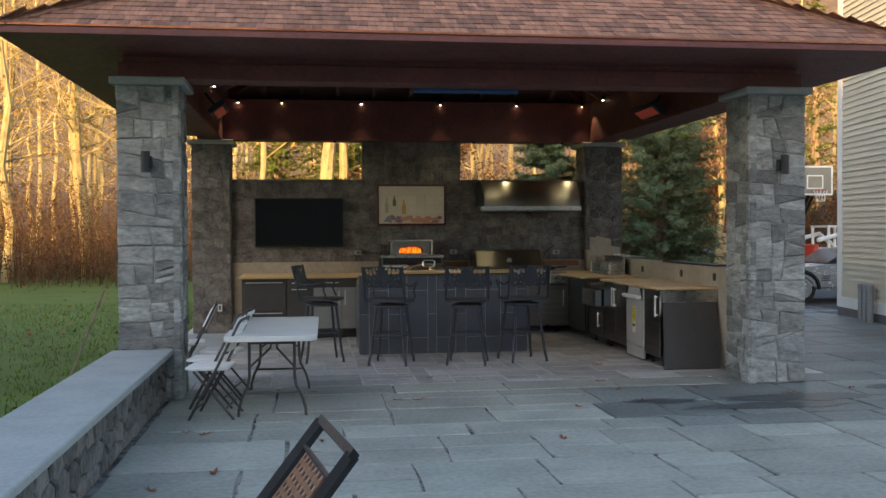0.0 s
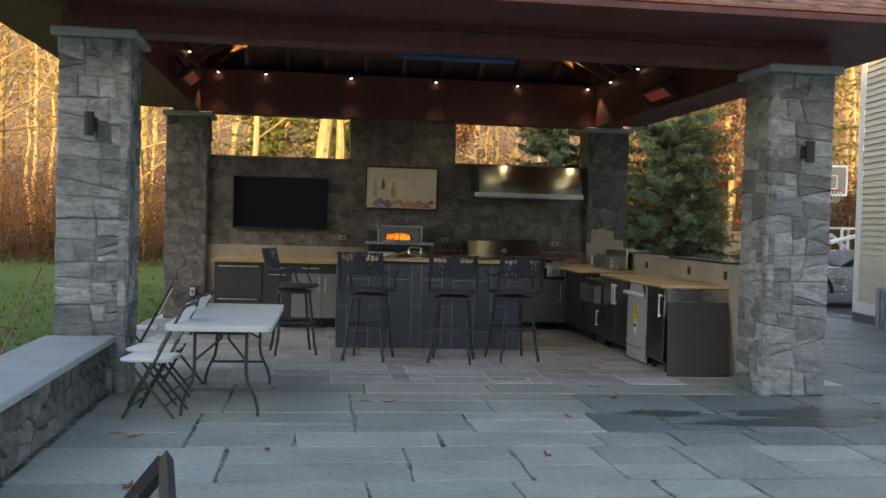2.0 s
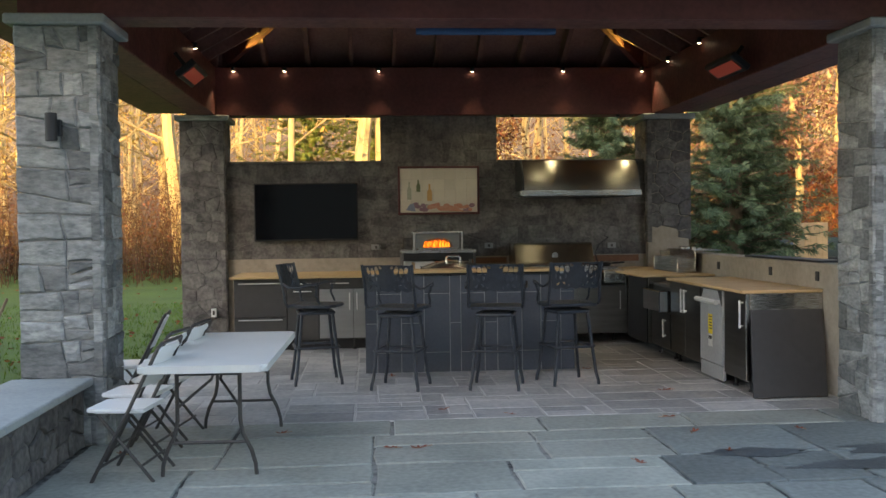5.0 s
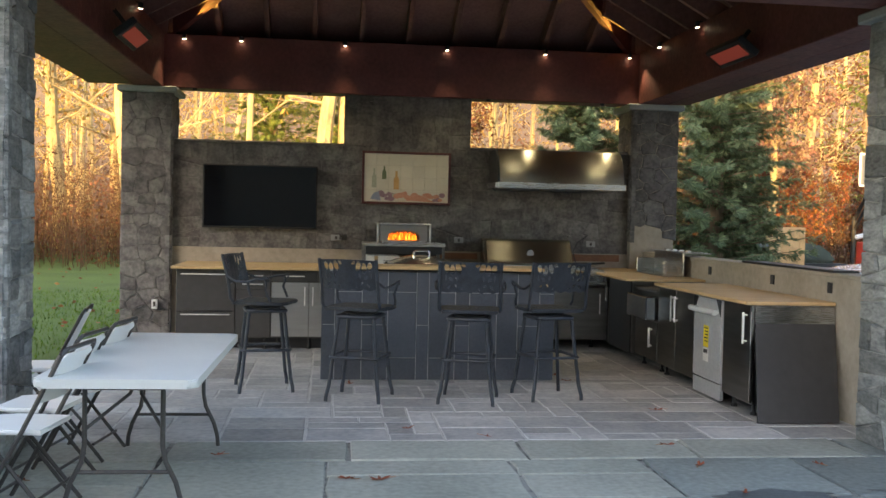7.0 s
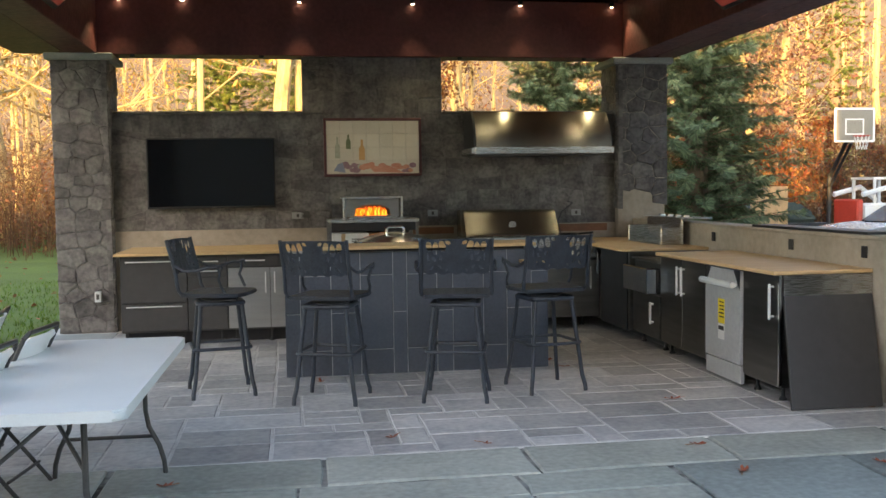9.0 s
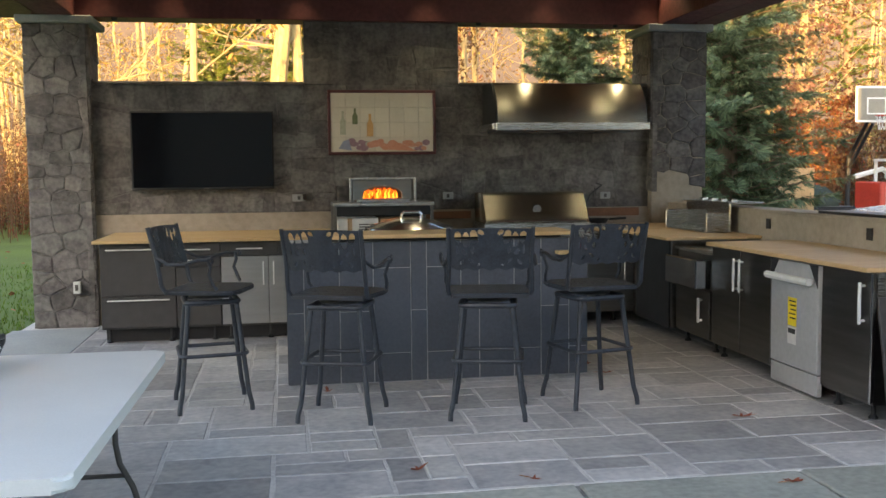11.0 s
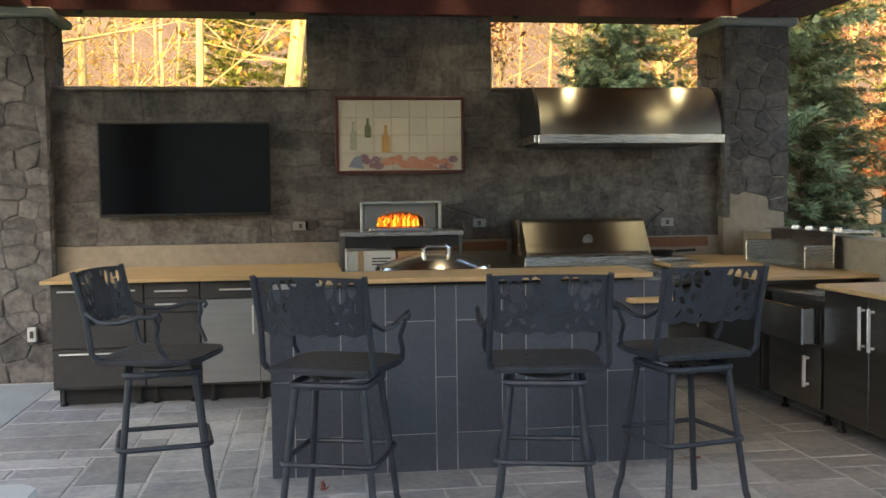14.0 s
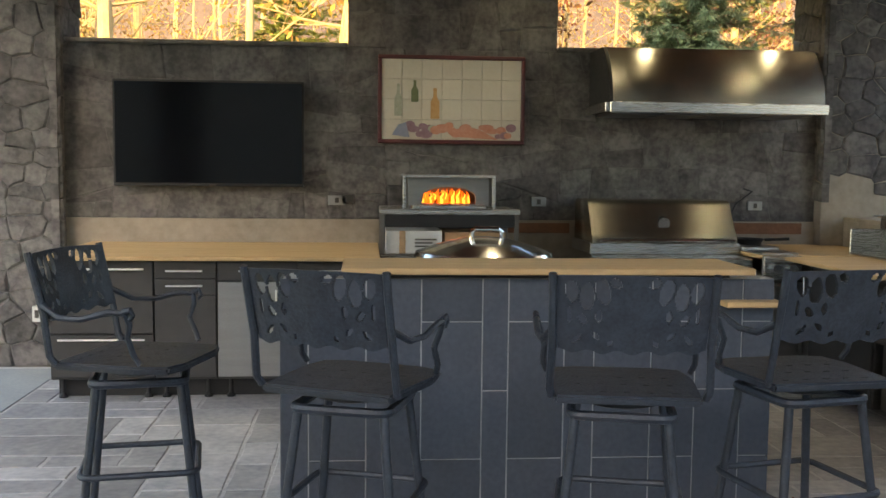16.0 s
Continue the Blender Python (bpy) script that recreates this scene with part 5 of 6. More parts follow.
for x, tx in ((-1.03, -0.44), (4.79, 4.26)):
    s = new("hip_spot", bpy.data.lights.new("hip_spot", "SPOT"))
    s.data.energy, s.data.spot_size, s.data.spot_blend, s.data.shadow_soft_size = 40, radians(34), 0.6, 0.02
    s.data.color = (1.0, 0.80, 0.14)
    s.matrix_world = look((x, 15.93, 3.88), (tx, 15.5, 4.23))
for x, y, r in ((4.72, 12.6, 38), (-1.06, 13.05, -38)):
    h = thing("infrared_heater", "dark infrared heater with a red element under the beam", "heater", (x, y, 3.27), group="beam heaters")
    h.rotation_euler = (0, radians(r), 0)
    part("casing", slab(-0.12, 0.12, -0.40, 0.40, -0.02, 0.05, 0.01), BLACK, h)
    part("element", slab(-0.07, 0.07, -0.34, 0.34, -0.026, -0.0205, 0.002), HEATER_GLOW, h, "dull red glowing element")
    part("bracket", box(-0.02, 0.02, -0.02, 0.02, 0.05, 0.30), BLACK, h)
for x in (-0.9, 0.55, 2.9, 4.45):
    solid("beam_hook", lathe([(0.02, -0.03), (0.03, -0.02), (0.03, 0.0)], 10, at=(x, 16.12, 3.172)), BLACK, "small dark knob beneath the back beam", "hook", group="beam hooks")
solid("rolled_screen", tube([(1.22, 10.105, 3.16), (2.35, 10.105, 3.16)], 0.034, 12), BLUE, "rolled dark blue screen behind the front beam", "screen")


# ---- iron garden chair near the camera ----
gc = thing("garden_chair", "dark iron garden chair with slotted back panel", "chair", (-0.21, 2.884, 0.0), 9)
down = Vector((-0.52, 0.0, -0.66)).normalized()
for y in (-0.265, 0.265):
    top_p = Vector((0.405, y, 1.0))
    part("back_post", tube([top_p, top_p + down * 0.72], 0.016, 4, flat=1.5), BLACK, gc)
    part("front_leg", tube([(-0.34, y, 0.60), (-0.40, y, 0.42), (-0.40, y, 0.0)], 0.015, 8), BLACK, gc)
    part("rear_leg", tube([top_p + down * 0.72, (0.06, y, 0.3), (0.14, y, 0.0)], 0.015, 8), BLACK, gc)
    sc = [(0.10 + 0.05 * math.cos(a) * (1 - a / 14) - 0.0, y, 0.70 + 0.05 * math.sin(a) * (1 - a / 14)) for a in [i * 0.6 for i in range(14)]]
    part("arm", tube([(-0.34, y, 0.60), (-0.1, y, 0.66), (0.05, y, 0.66)] + sc[10:2:-1], 0.012, 8), BLACK, gc)
part("top_rail", tube([(0.405, -0.28, 1.0), (0.405, 0.28, 1.0)], 0.017, 4, flat=1.4), BLACK, gc)
panel = bmesh.new()
pw, ph = 0.165, 0.30
for i in range(7):
    u = -pw + 2 * pw * i / 6
    box(-0.004, 0.004, u - 0.009, u + 0.009, -ph, 0, 0, panel)
for j in range(9):
    z = -ph * j / 8
    box(-0.003, 0.003, -pw - 0.012, pw + 0.012, z - 0.010, z + 0.010, 0, panel)
bmesh.ops.transform(panel, matrix=Matrix.Translation(Vector((0.405, 0, 1.0)) + down * 0.10) @ Vector((0, 0, -1)).rotation_difference(down).to_matrix().to_4x4(), verts=panel.verts)
part("back_panel", panel, RUSTY, gc, "brown slotted metal panel")
part("rail", tube([Vector((0.405, -0.265, 1.0)) + down * 0.10, Vector((0.405, 0.265, 1.0)) + down * 0.10], 0.009, 6), BLACK, gc)
part("rail", tube([Vector((0.405, -0.265, 1.0)) + down * 0.40, Vector((0.405, 0.265, 1.0)) + down * 0.40], 0.009, 6), BLACK, gc)
part("seat", slab(-0.42, 0.04, -0.265, 0.265, 0.42, 0.445, 0.006), BLACK, gc)

# ---- garden pole ----
solid("leaning_pole", tube([(-2.24, 9.2, -0.06), (-1.93, 9.9, 1.08)], 0.011, 8), BARK, "thin wooden pole leaning behind the low wall", "pole")


# ---- trees ----
def limb(bm, p, d, length, r, rng, n=5, steps=4, droop=0.0, wander=0.25):
    """A crooked tapering limb; returns its points."""
    pts, q, way = [Vector(p)], Vector(p), Vector(d).normalized()
    for i in range(steps):
        way = (way + Vector((rng.uniform(-1, 1), rng.uniform(-1, 1), rng.uniform(-0.6, 0.8) - droop)) * wander).normalized()
        q = q + way * length / steps
        pts.append(q.copy())
    tube(pts, r, n, bm, r * 0.25)
    return pts


def leaf_quad(bm, p, s, rng, flat=0.4):
    a = Vector((rng.uniform(-1, 1), rng.uniform(-1, 1), rng.uniform(-1, 1) * flat)).normalized()
    b = a.cross(Vector((rng.uniform(-1, 1), rng.uniform(-1, 1), rng.uniform(-1, 1)))).normalized()
    vs = [bm.verts.new(p + a * s * x + b * s * y) for x, y in ((-1, 0), (0, -0.5), (1, 0), (0, 0.5))]
    bm.faces.new(vs)


def broadleaf(base, height, rng, wood, leaves, n_leaf=300, leaf=0.1, r=None, crown=0.35, lean=0.05, twigs=None, n_limb=12):
    """A bare-ish autumn tree: trunk, limbs, twigs, scattered leaves."""
    r = r or height * 0.014
    top = Vector(base) + Vector((rng.uniform(-1, 1) * lean * height, rng.uniform(-1, 1) * lean * height, height))
    pts = [Vector(base).lerp(top, i / 7) + Vector((rng.uniform(-1, 1), rng.uniform(-1, 1), 0)) * r * 0.9 * (i > 0) for i in range(8)]
    tube(pts, r, 8, wood, r * 0.25)
    tips = []
    for k in range(n_limb):
        f = rng.uniform(crown, 0.97)
        i = min(6, int(f * 7))
        p = pts[i].lerp(pts[i + 1], f * 7 - i)
        a = rng.uniform(0, 2 * math.pi)
        L = height * rng.uniform(0.14, 0.30) * (1.15 - 0.6 * f)
        d = Vector((math.cos(a), math.sin(a), rng.uniform(0.15, 0.9)))
        lp = limb(wood, p, d, L, r * 0.22 * (1.2 - f), rng, 4, 4)
        tips += lp[1:]
        for _ in range(4):
            q = rng.choice(lp[1:])
            sp = limb(wood if twigs is None else twigs, q, d + Vector((rng.uniform(-1, 1), rng.uniform(-1, 1), rng.uniform(-0.4, 0.8))), L * rng.uniform(0.35, 0.7), r * 0.09, rng, 3, 3)
            tips += sp[1:]
    for _ in range(n_leaf):
        p = rng.choice(tips) + Vector((rng.gauss(0, 1), rng.gauss(0, 1), rng.gauss(0, 0.8))) * height * 0.022
        leaf_quad(leaves, p, leaf * rng.uniform(0.6, 1.3), rng, 1)


def conifer(name, x, y, height, radius, label, mat, seed, boughs=230):
    """A dense cedar: a trunk and drooping boughs made of flat feathery sprays."""
    rng = random.Random(seed)
    t = thing(name, label, "tree", (x, y, ground_height(x, y) - 0.05))
    part("trunk", tube([(0, 0, 0), (0.03, 0.02, height * 0.5), (0, 0, height)], 0.03 * height, 9, r1=0.015), BARK, t)
    leaves, wood = bmesh.new(), bmesh.new()
    for k in range(boughs):
        f = (k + rng.random()) / boughs
        z = height * (0.06 + 0.93 * f)
        L = radius * (1 - f) ** 0.75 * rng.uniform(0.6, 1.15) + 0.12
        a = k * 2.399 + rng.uniform(-0.4, 0.4)
        d = Vector((math.cos(a), math.sin(a), rng.uniform(0.0, 0.45)))
        pts = limb(wood, (0, 0, z), d, L, 0.018, rng, 3, 5, 0.25, 0.18)
        side = Vector((-math.sin(a), math.cos(a), 0))
        for i in range(1, 6):
            for _ in range(12):
                q = pts[i - 1].lerp(pts[i], rng.random())
                w = (d * rng.uniform(0.2, 1.0) + side * rng.uniform(-1, 1) + Vector((0, 0, rng.uniform(-0.75, 0.15)))).normalized()
                s = rng.uniform(0.10, 0.23) * (0.7 + 0.4 * L / radius)
                up = w.cross(side if abs(w.dot(side)) < 0.8 else Vector((0, 0, 1))).normalized()
                cr = w.cross(up).normalized()
                for fan in (-0.7, -0.35, 0, 0.35, 0.7):
                    e = (w + cr * fan).normalized() * s * (1 - 0.35 * abs(fan))
                    n = cr * s * 0.075
                    m = q + e * 0.55 + Vector((0, 0, rng.uniform(-0.02, 0.02)))
                    leaves.faces.new([leaves.verts.new(v) for v in (q, m - n, q + e, m + n)])
    part("branchwork", wood, BARK, t)
    part("foliage", leaves, mat, t)
    return t


conifer("cedar_tree", 7.75, 20.3, 8.6, 1.85, "dense green cedar tree with drooping sprays", NEEDLE, 3, 380)
conifer("cedar_tree", 8.75, 21.4, 5.0, 0.85, "dusty grey-green cedar beside the taller one", NEEDLE, 6, 170)
conifer("cedar_tree", 5.75, 22.0, 6.6, 1.55, "green cedar behind the kitchen wall", NEEDLE, 4, 300)
conifer("pine_tree", 1.4, 33.0, 8.5, 2.6, "yellow-green pine lit by low sun", NEEDLE_LIT, 5, 330)
conifer("pine_tree", -1.0, 35.0, 8.0, 3.0, "yellow-green pine at the lawn edge", NEEDLE_LIT, 9, 260)
conifer("pine_tree", -14.8, 27.0, 3.0, 1.1, "small green pine on the lawn edge", NEEDLE, 10, 110)
conifer("pine_tree", 19.0, 42.0, 13.0, 3.0, "tall dark pine among the woods", NEEDLE_LIT, 12, 170)


def lone_tree(name, x, y, height, label, bark, leafmat, seed, n_leaf, leaf, r=None, crown=0.35, n_limb=14):
    rng = random.Random(seed)
    t = thing(name, label, "tree", (x, y, ground_height(x, y) - 0.05))
    w, l = bmesh.new(), bmesh.new()
    broadleaf((0, 0, 0), height, rng, w, l, n_leaf, leaf, r, crown, 0.04, None, n_limb)
    part("trunk", w, bark, t)
    part("crown", l, leafmat, t)


lone_tree("oak_tree", 12.9, 28.5, 9.0, "oak holding pinkish rust autumn leaves", BARK_PALE, LEAF_PINK, 21, 8500, 0.075, 0.14, 0.3, 30)
lone_tree("oak_tree", 14.2, 33.8, 9.5, "spreading oak with dense rust leaves", BARK_PALE, LEAF_PINK, 29, 6000, 0.08, 0.15, 0.3, 28)
for k, (x, y, h) in enumerate(((11.8, 29.6, 3.0), (13.4, 30.2, 3.4), (15.2, 31.6, 3.2), (17.6, 33.0, 3.6), (20.0, 33.5, 3.4))):
    lone_tree("shrub", x, y, h, "orange-red leafy shrub at the wood's edge", BARK, LEAF_ORANGE, 60 + k, 4200, 0.05, 0.03, 0.05, 30)
conifer("pine_tree", 13.8, 40.0, 12.0, 3.0, "dark green pine behind the oaks", NEEDLE_LIT, 13, 170)
conifer("pine_tree", 24.0, 43.0, 13.0, 3.2, "dark green pine among bare trunks", NEEDLE_LIT, 14, 170)
lone_tree("oak_tree", 15.8, 33.0, 11.0, "tall oak with orange-brown autumn leaves", BARK_PALE, LEAF_RUST, 22, 4200, 0.065, 0.2, 0.2, 24)
lone_tree("oak_tree", 10.6, 33.0, 10.0, "oak with thin coppery leaves", BARK_PALE, LEAF_RUST, 23, 3400, 0.06, 0.16, 0.2, 22)
lone_tree("maple_tree", 3.9, 29.5, 7.5, "bushy tree with rust-orange leaves", BARK_PALE, LEAF_RUST, 24, 5600, 0.07, 0.12, 0.12, 28)
lone_tree("maple_tree", 6.2, 34.0, 9.5, "bare-branched tree with few amber leaves", BARK_PALE, LEAF_RUST, 25, 2600, 0.075, 0.16, 0.15, 26)
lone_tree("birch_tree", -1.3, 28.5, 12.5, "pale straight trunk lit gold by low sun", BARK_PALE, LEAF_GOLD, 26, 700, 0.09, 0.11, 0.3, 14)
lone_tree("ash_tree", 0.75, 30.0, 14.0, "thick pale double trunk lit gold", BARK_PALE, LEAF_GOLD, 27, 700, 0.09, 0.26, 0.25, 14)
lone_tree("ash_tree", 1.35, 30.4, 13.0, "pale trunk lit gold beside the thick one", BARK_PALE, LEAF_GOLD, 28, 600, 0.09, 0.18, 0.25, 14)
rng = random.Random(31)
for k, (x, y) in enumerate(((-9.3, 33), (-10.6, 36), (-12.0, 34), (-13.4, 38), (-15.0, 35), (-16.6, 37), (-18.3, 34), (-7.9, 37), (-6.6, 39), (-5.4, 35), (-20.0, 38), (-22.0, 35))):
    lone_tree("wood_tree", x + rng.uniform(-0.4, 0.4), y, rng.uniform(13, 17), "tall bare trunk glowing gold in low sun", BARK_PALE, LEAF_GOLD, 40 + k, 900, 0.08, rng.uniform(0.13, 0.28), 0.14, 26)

rng = random.Random(77)
wood, twig, gold, rust = bmesh.new(), bmesh.new(), bmesh.new(), bmesh.new()
for k in range(170):
    x, y = rng.uniform(-52, 52), rng.uniform(38, 82)
    broadleaf((x, y, ground_height(x, y) - 0.1), rng.uniform(10, 18), rng, wood, gold if x < 4 else rng.choice((gold, rust)), 260, 0.10, rng.uniform(0.10, 0.24), 0.2, 0.05, twig, 13)
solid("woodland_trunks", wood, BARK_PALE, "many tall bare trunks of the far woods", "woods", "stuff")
solid("woodland_twigs", twig, LEAF_TWIG, "tangle of thin twigs in the far woods", "woods", "stuff")
solid("woodland_gold_leaves", gold, LEAF_GOLD, "golden leaves of the far woods", "woods", "stuff")
solid("woodland_rust_leaves", rust, LEAF_RUST, "rust-brown leaves of the far woods", "woods", "stuff")

brush, brushleaf = bmesh.new(), bmesh.new()
for k in range(7000):
    x = rng.uniform(-34, 34)
    y = rng.uniform(29, 38) + (4 if -12 < x < 3 else 0) * rng.random()
    if 6 < x < 22 and y < 31:
        continue
    p = Vector((x, y, ground_height(x, y) - 0.1))
    h, a = rng.uniform(1.1, 4.0), rng.uniform(0, 6.283)
    arch = Vector((math.cos(a), math.sin(a), 0)) * h * rng.uniform(0.15, 0.55)
    pts = [p + arch * f * f + Vector((rng.uniform(-1, 1), rng.uniform(-1, 1), 0)) * 0.10 * h * f + Vector((0, 0, h * f * (1.15 - 0.15 * f))) for f in (0, 0.35, 0.7, 1)]
    tube(pts, 0.013, 3, brush, 0.003)
    for _ in range(5):
        q = pts[1].lerp(pts[3], rng.random())
        tube([q, q + Vector((rng.uniform(-1, 1), rng.uniform(-1, 1), rng.uniform(-0.25, 0.55))) * 0.3 * h], 0.006, 3, brush, 0.002)
    for _ in range(15):
        leaf_quad(brushleaf, pts[0].lerp(pts[3], rng.uniform(0.1, 1)) + Vector((rng.uniform(-0.5, 0.5), rng.uniform(-0.5, 0.5), 0)), rng.uniform(0.03, 0.075), rng, 1)
solid("thicket_stems", brush, STEM, "brown tangle of brush stems along the lawn", "brush", "stuff")
solid("thicket_leaves", brushleaf, LEAF_RUST, "dry brown leaves in the brush", "brush", "stuff")

hill = bmesh.new()
hg = [[hill.verts.new((-260 + 20 * i, 84 + 12 * j, 0.4 + 95 * (1 - math.exp(-((j / 7) ** 2))) * (0.8 + 0.2 * math.sin(i * 0.7)) + 2.0 * noise.noise((i * 0.6, j * 0.7, 0)))) for i in range(27)] for j in range(14)]
for j in range(13):
    for i in range(26):
        hill.faces.new((hg[j][i], hg[j][i + 1], hg[j + 1][i + 1], hg[j + 1][i]))
solid("far_hill", hill, HILLSIDE, "brown wooded hillside in hazy distance", "hill", "structure")

# ---- lawn ----
gb = bmesh.new()
for k in range(16000):
    x, y = -1.75 - 9 * rng.random() ** 1.6, rng.uniform(5.5, 24)
    p = Vector((x, y, ground_height(x, y)))
    a = rng.uniform(0, 6.283)
    w = Vector((math.cos(a), math.sin(a), 0)) * 0.008
    gb.faces.new([gb.verts.new(v) for v in (p - w, p + w, p + Vector((rng.uniform(-0.03, 0.03), rng.uniform(-0.03, 0.03), rng.uniform(0.03, 0.07))))])
solid("grass", gb, BLADE, "short green grass blades", "grass", "stuff")
ll = bmesh.new()
for k in range(520):
    x, y = -1.9 - 14 * rng.random() ** 1.3, rng.uniform(8, 36)
    leaf_quad(ll, Vector((x, y, ground_height(x, y) + 0.05)), rng.uniform(0.03, 0.065), rng, 0.15)
solid("lawn_leaves", ll, DRY_LEAF, "fallen brown leaves lying on the lawn", "leaves", "stuff")


# ---- fallen leaves on the stone ----
def fallen_leaf(x, y, s, a, seed):
    """A curled lobed oak leaf."""
    rng = random.Random(seed)
    bm = bmesh.new()
    rim = []
    for i in range(18):
        t = 2 * math.pi * i / 18
        r = s * (0.62 + 0.38 * math.cos(t * 5) * (0.5 + 0.5 * abs(math.sin(t)))) * (1.25 if abs(math.cos(t)) > 0.8 else 0.8)
        rim.append(bm.verts.new((r * math.cos(t), r * math.sin(t) * 0.7, 0.004 + 0.022 * (r / s) ** 2 * rng.uniform(0.3, 1.2))))
    mid = bm.verts.new((0, 0, 0.004))
    for i in range(18):
        bm.faces.new((rim[i], rim[(i + 1) % 18], mid))
    tube([(s * 0.6, 0, 0.008), (s * 1.5, s * 0.15, 0.012)], 0.0022, 5, bm)
    ob = solid("fallen_leaf", bm, DRY_LEAF, "curled dry brown oak leaf on the stone floor", "leaf", group="fallen leaves")
    ob.matrix_basis = pose(x, y, 0.0, 0, 0, a)


# ---- basketball hoop, car, machines ----
bh = thing("basketball_hoop", "basketball hoop with clear backboard on a black pole", "basketball hoop", (16.8, 30, ground_height(16.8, 30)))
part("base", slab(-0.5, 0.5, 0.9, 1.9, 0.0, 0.25, 0.05), BLACK, bh)
part("pole", tube([(0, 1.3, 0.2), (0, 1.25, 1.9)], 0.07, 10), BLACK, bh)
part("boom", tube([(0, 1.25, 1.8), (0, 0.15, 3.1)], 0.055, 8), BLACK, bh)
part("boom", tube([(0, 1.25, 1.5), (0, 0.15, 2.75)], 0.045, 8), BLACK, bh)
bb = part("backboard", slab(-0.60, 0.60, 0.0, 0.03, 2.80, 3.72, 0.004), material("clear_board", (0.20, 0.19, 0.16), (0.15, 0.145, 0.125), 2, 0.3, 0, 0), bh)
for b in ((-0.62, 0.62, 3.69, 3.75), (-0.62, 0.62, 2.77, 2.83), (-0.63, -0.57, 2.83, 3.69), (0.57, 0.63, 2.83, 3.69), (-0.29, 0.29, 3.40, 3.44), (-0.29, 0.29, 2.98, 3.02), (-0.29, -0.25, 3.02, 3.40), (0.25, 0.29, 3.02, 3.40)):
    part("border", slab(b[0], b[1], -0.012, -0.001, b[2], b[3], 0), WHITE, bb)
part("rim", tube([(0.23 * math.cos(a), -0.36 + 0.23 * math.sin(a), 2.93) for a in [2 * math.pi * i / 20 for i in range(20)]], 0.012, 6, closed=True), RED, bh)
net = bmesh.new()
for i in range(12):
    a, b = 2 * math.pi * i / 12, 2 * math.pi * (i + 1) / 12
    for u, v in ((a, b), (b, a)):
        tube([(0.22 * math.cos(u), -0.36 + 0.22 * math.sin(u), 2.92), (0.13 * math.cos(v), -0.36 + 0.13 * math.sin(v), 2.55)], 0.006, 3, net)
part("net", net, WHITE, bh)

car = thing("car", "silver convertible car parked on the driveway", "car", (12.75, 21.6, -0.06))
side_line = [(-2.2, 0.32), (-2.25, 0.55), (-2.05, 0.72), (-1.3, 0.84), (-0.75, 0.90), (0.9, 0.93), (1.7, 0.92), (2.15, 0.80), (2.2, 0.45), (2.1, 0.28)]
bdy = prism(side_line, -0.88, 0.88)
bmesh.ops.bevel(bdy, geom=bdy.edges[:], offset=0.07, segments=3, affect="EDGES")
body = part("body", bdy, SILVER, car, "silver painted body", True)
cabin = prism([(-0.70, 0.90), (-0.1, 1.24), (0.55, 1.28), (1.15, 0.93)], -0.70, 0.70)
bmesh.ops.bevel(cabin, geom=cabin.edges[:], offset=0.05, segments=2, affect="EDGES")
part("cabin", cabin, GLASSY, car, "dark glass cabin")
part("door_line", slab(-0.5, 0.6, -0.885, -0.878, 0.66, 0.67, 0), BLACK, body)
part("headlight", lathe([(0.001, 0), (0.12, 0.01), (0.10, 0.05)], 14, at=(-1.98, -0.72, 0.68)), WHITE, body)
for k in range(3):
    part("side_vent", slab(-0.92 + 0.0, -0.72, -0.886, -0.879, 0.52 + 0.05 * k, 0.545 + 0.05 * k, 0), BLACK, body)
for x in (-1.38, 1.35):
    for y in (-0.80, 0.80):
        w = part("wheel", tube([(x, y - 0.11, 0.33), (x, y + 0.11, 0.33)], 0.21, 20), SILVER, car)
        part("tyre", tube([(x + 0.265 * math.cos(a), y, 0.33 + 0.265 * math.sin(a)) for a in [2 * math.pi * i / 24 for i in range(24)]], 0.085, 8, closed=True), RUBBER, w)
        part("arch", tube([(x + 0.40 * math.cos(a), (-0.885 if y < 0 else 0.885), 0.33 + 0.40 * math.sin(a)) for a in [math.pi * i / 12 for i in range(13)]], 0.05, 6), BLACK, car)

sk = thing("skid_loader", "red and white skid loader parked beyond the car", "loader", (16.3, 28.6, ground_height(15, 28)))
part("body", slab(-0.55, 1.0, -0.7, 0.7, 0.45, 1.35, 0.06), WHITE, sk)
part("engine_cover", slab(-0.78, -0.56, -0.72, 0.72, 0.6, 1.5, 0.05), RED, sk, "red engine cover")
cage = bmesh.new()
for x, y in ((-0.1, -0.6), (-0.1, 0.6), (0.85, -0.6), (0.85, 0.6)):
    box(x - 0.04, x + 0.04, y - 0.04, y + 0.04, 1.35, 2.15, 0, cage)
box(-0.16, 0.92, -0.66, 0.66, 2.15, 2.23, 0, cage)
part("cab_cage", cage, WHITE, sk)
for y in (-0.85, 0.85):
    part("lift_arm", tube([(-0.7, y, 1.65), (0.3, y, 1.9), (1.2, y, 1.2), (1.55, y, 0.6)], 0.09, 6), WHITE, sk)
    for x in (-0.35, 0.65):
        part("tyre", tube([(x, y - 0.12, 0.38), (x, y + 0.12, 0.38)], 0.38, 16), RUBBER, sk)
sk.scale = (0.8, 0.8, 0.8)
part("bucket", prism([(1.4, 0.15), (2.0, 0.1), (2.0, 0.16), (1.55, 0.3), (1.6, 0.75), (1.45, 0.75)], -0.8, 0.8), STEEL_DARK, sk)
tr = thing("flat_trailer", "low dark trailer with a covered load", "trailer", (12.0, 26.0, ground_height(12, 26)))
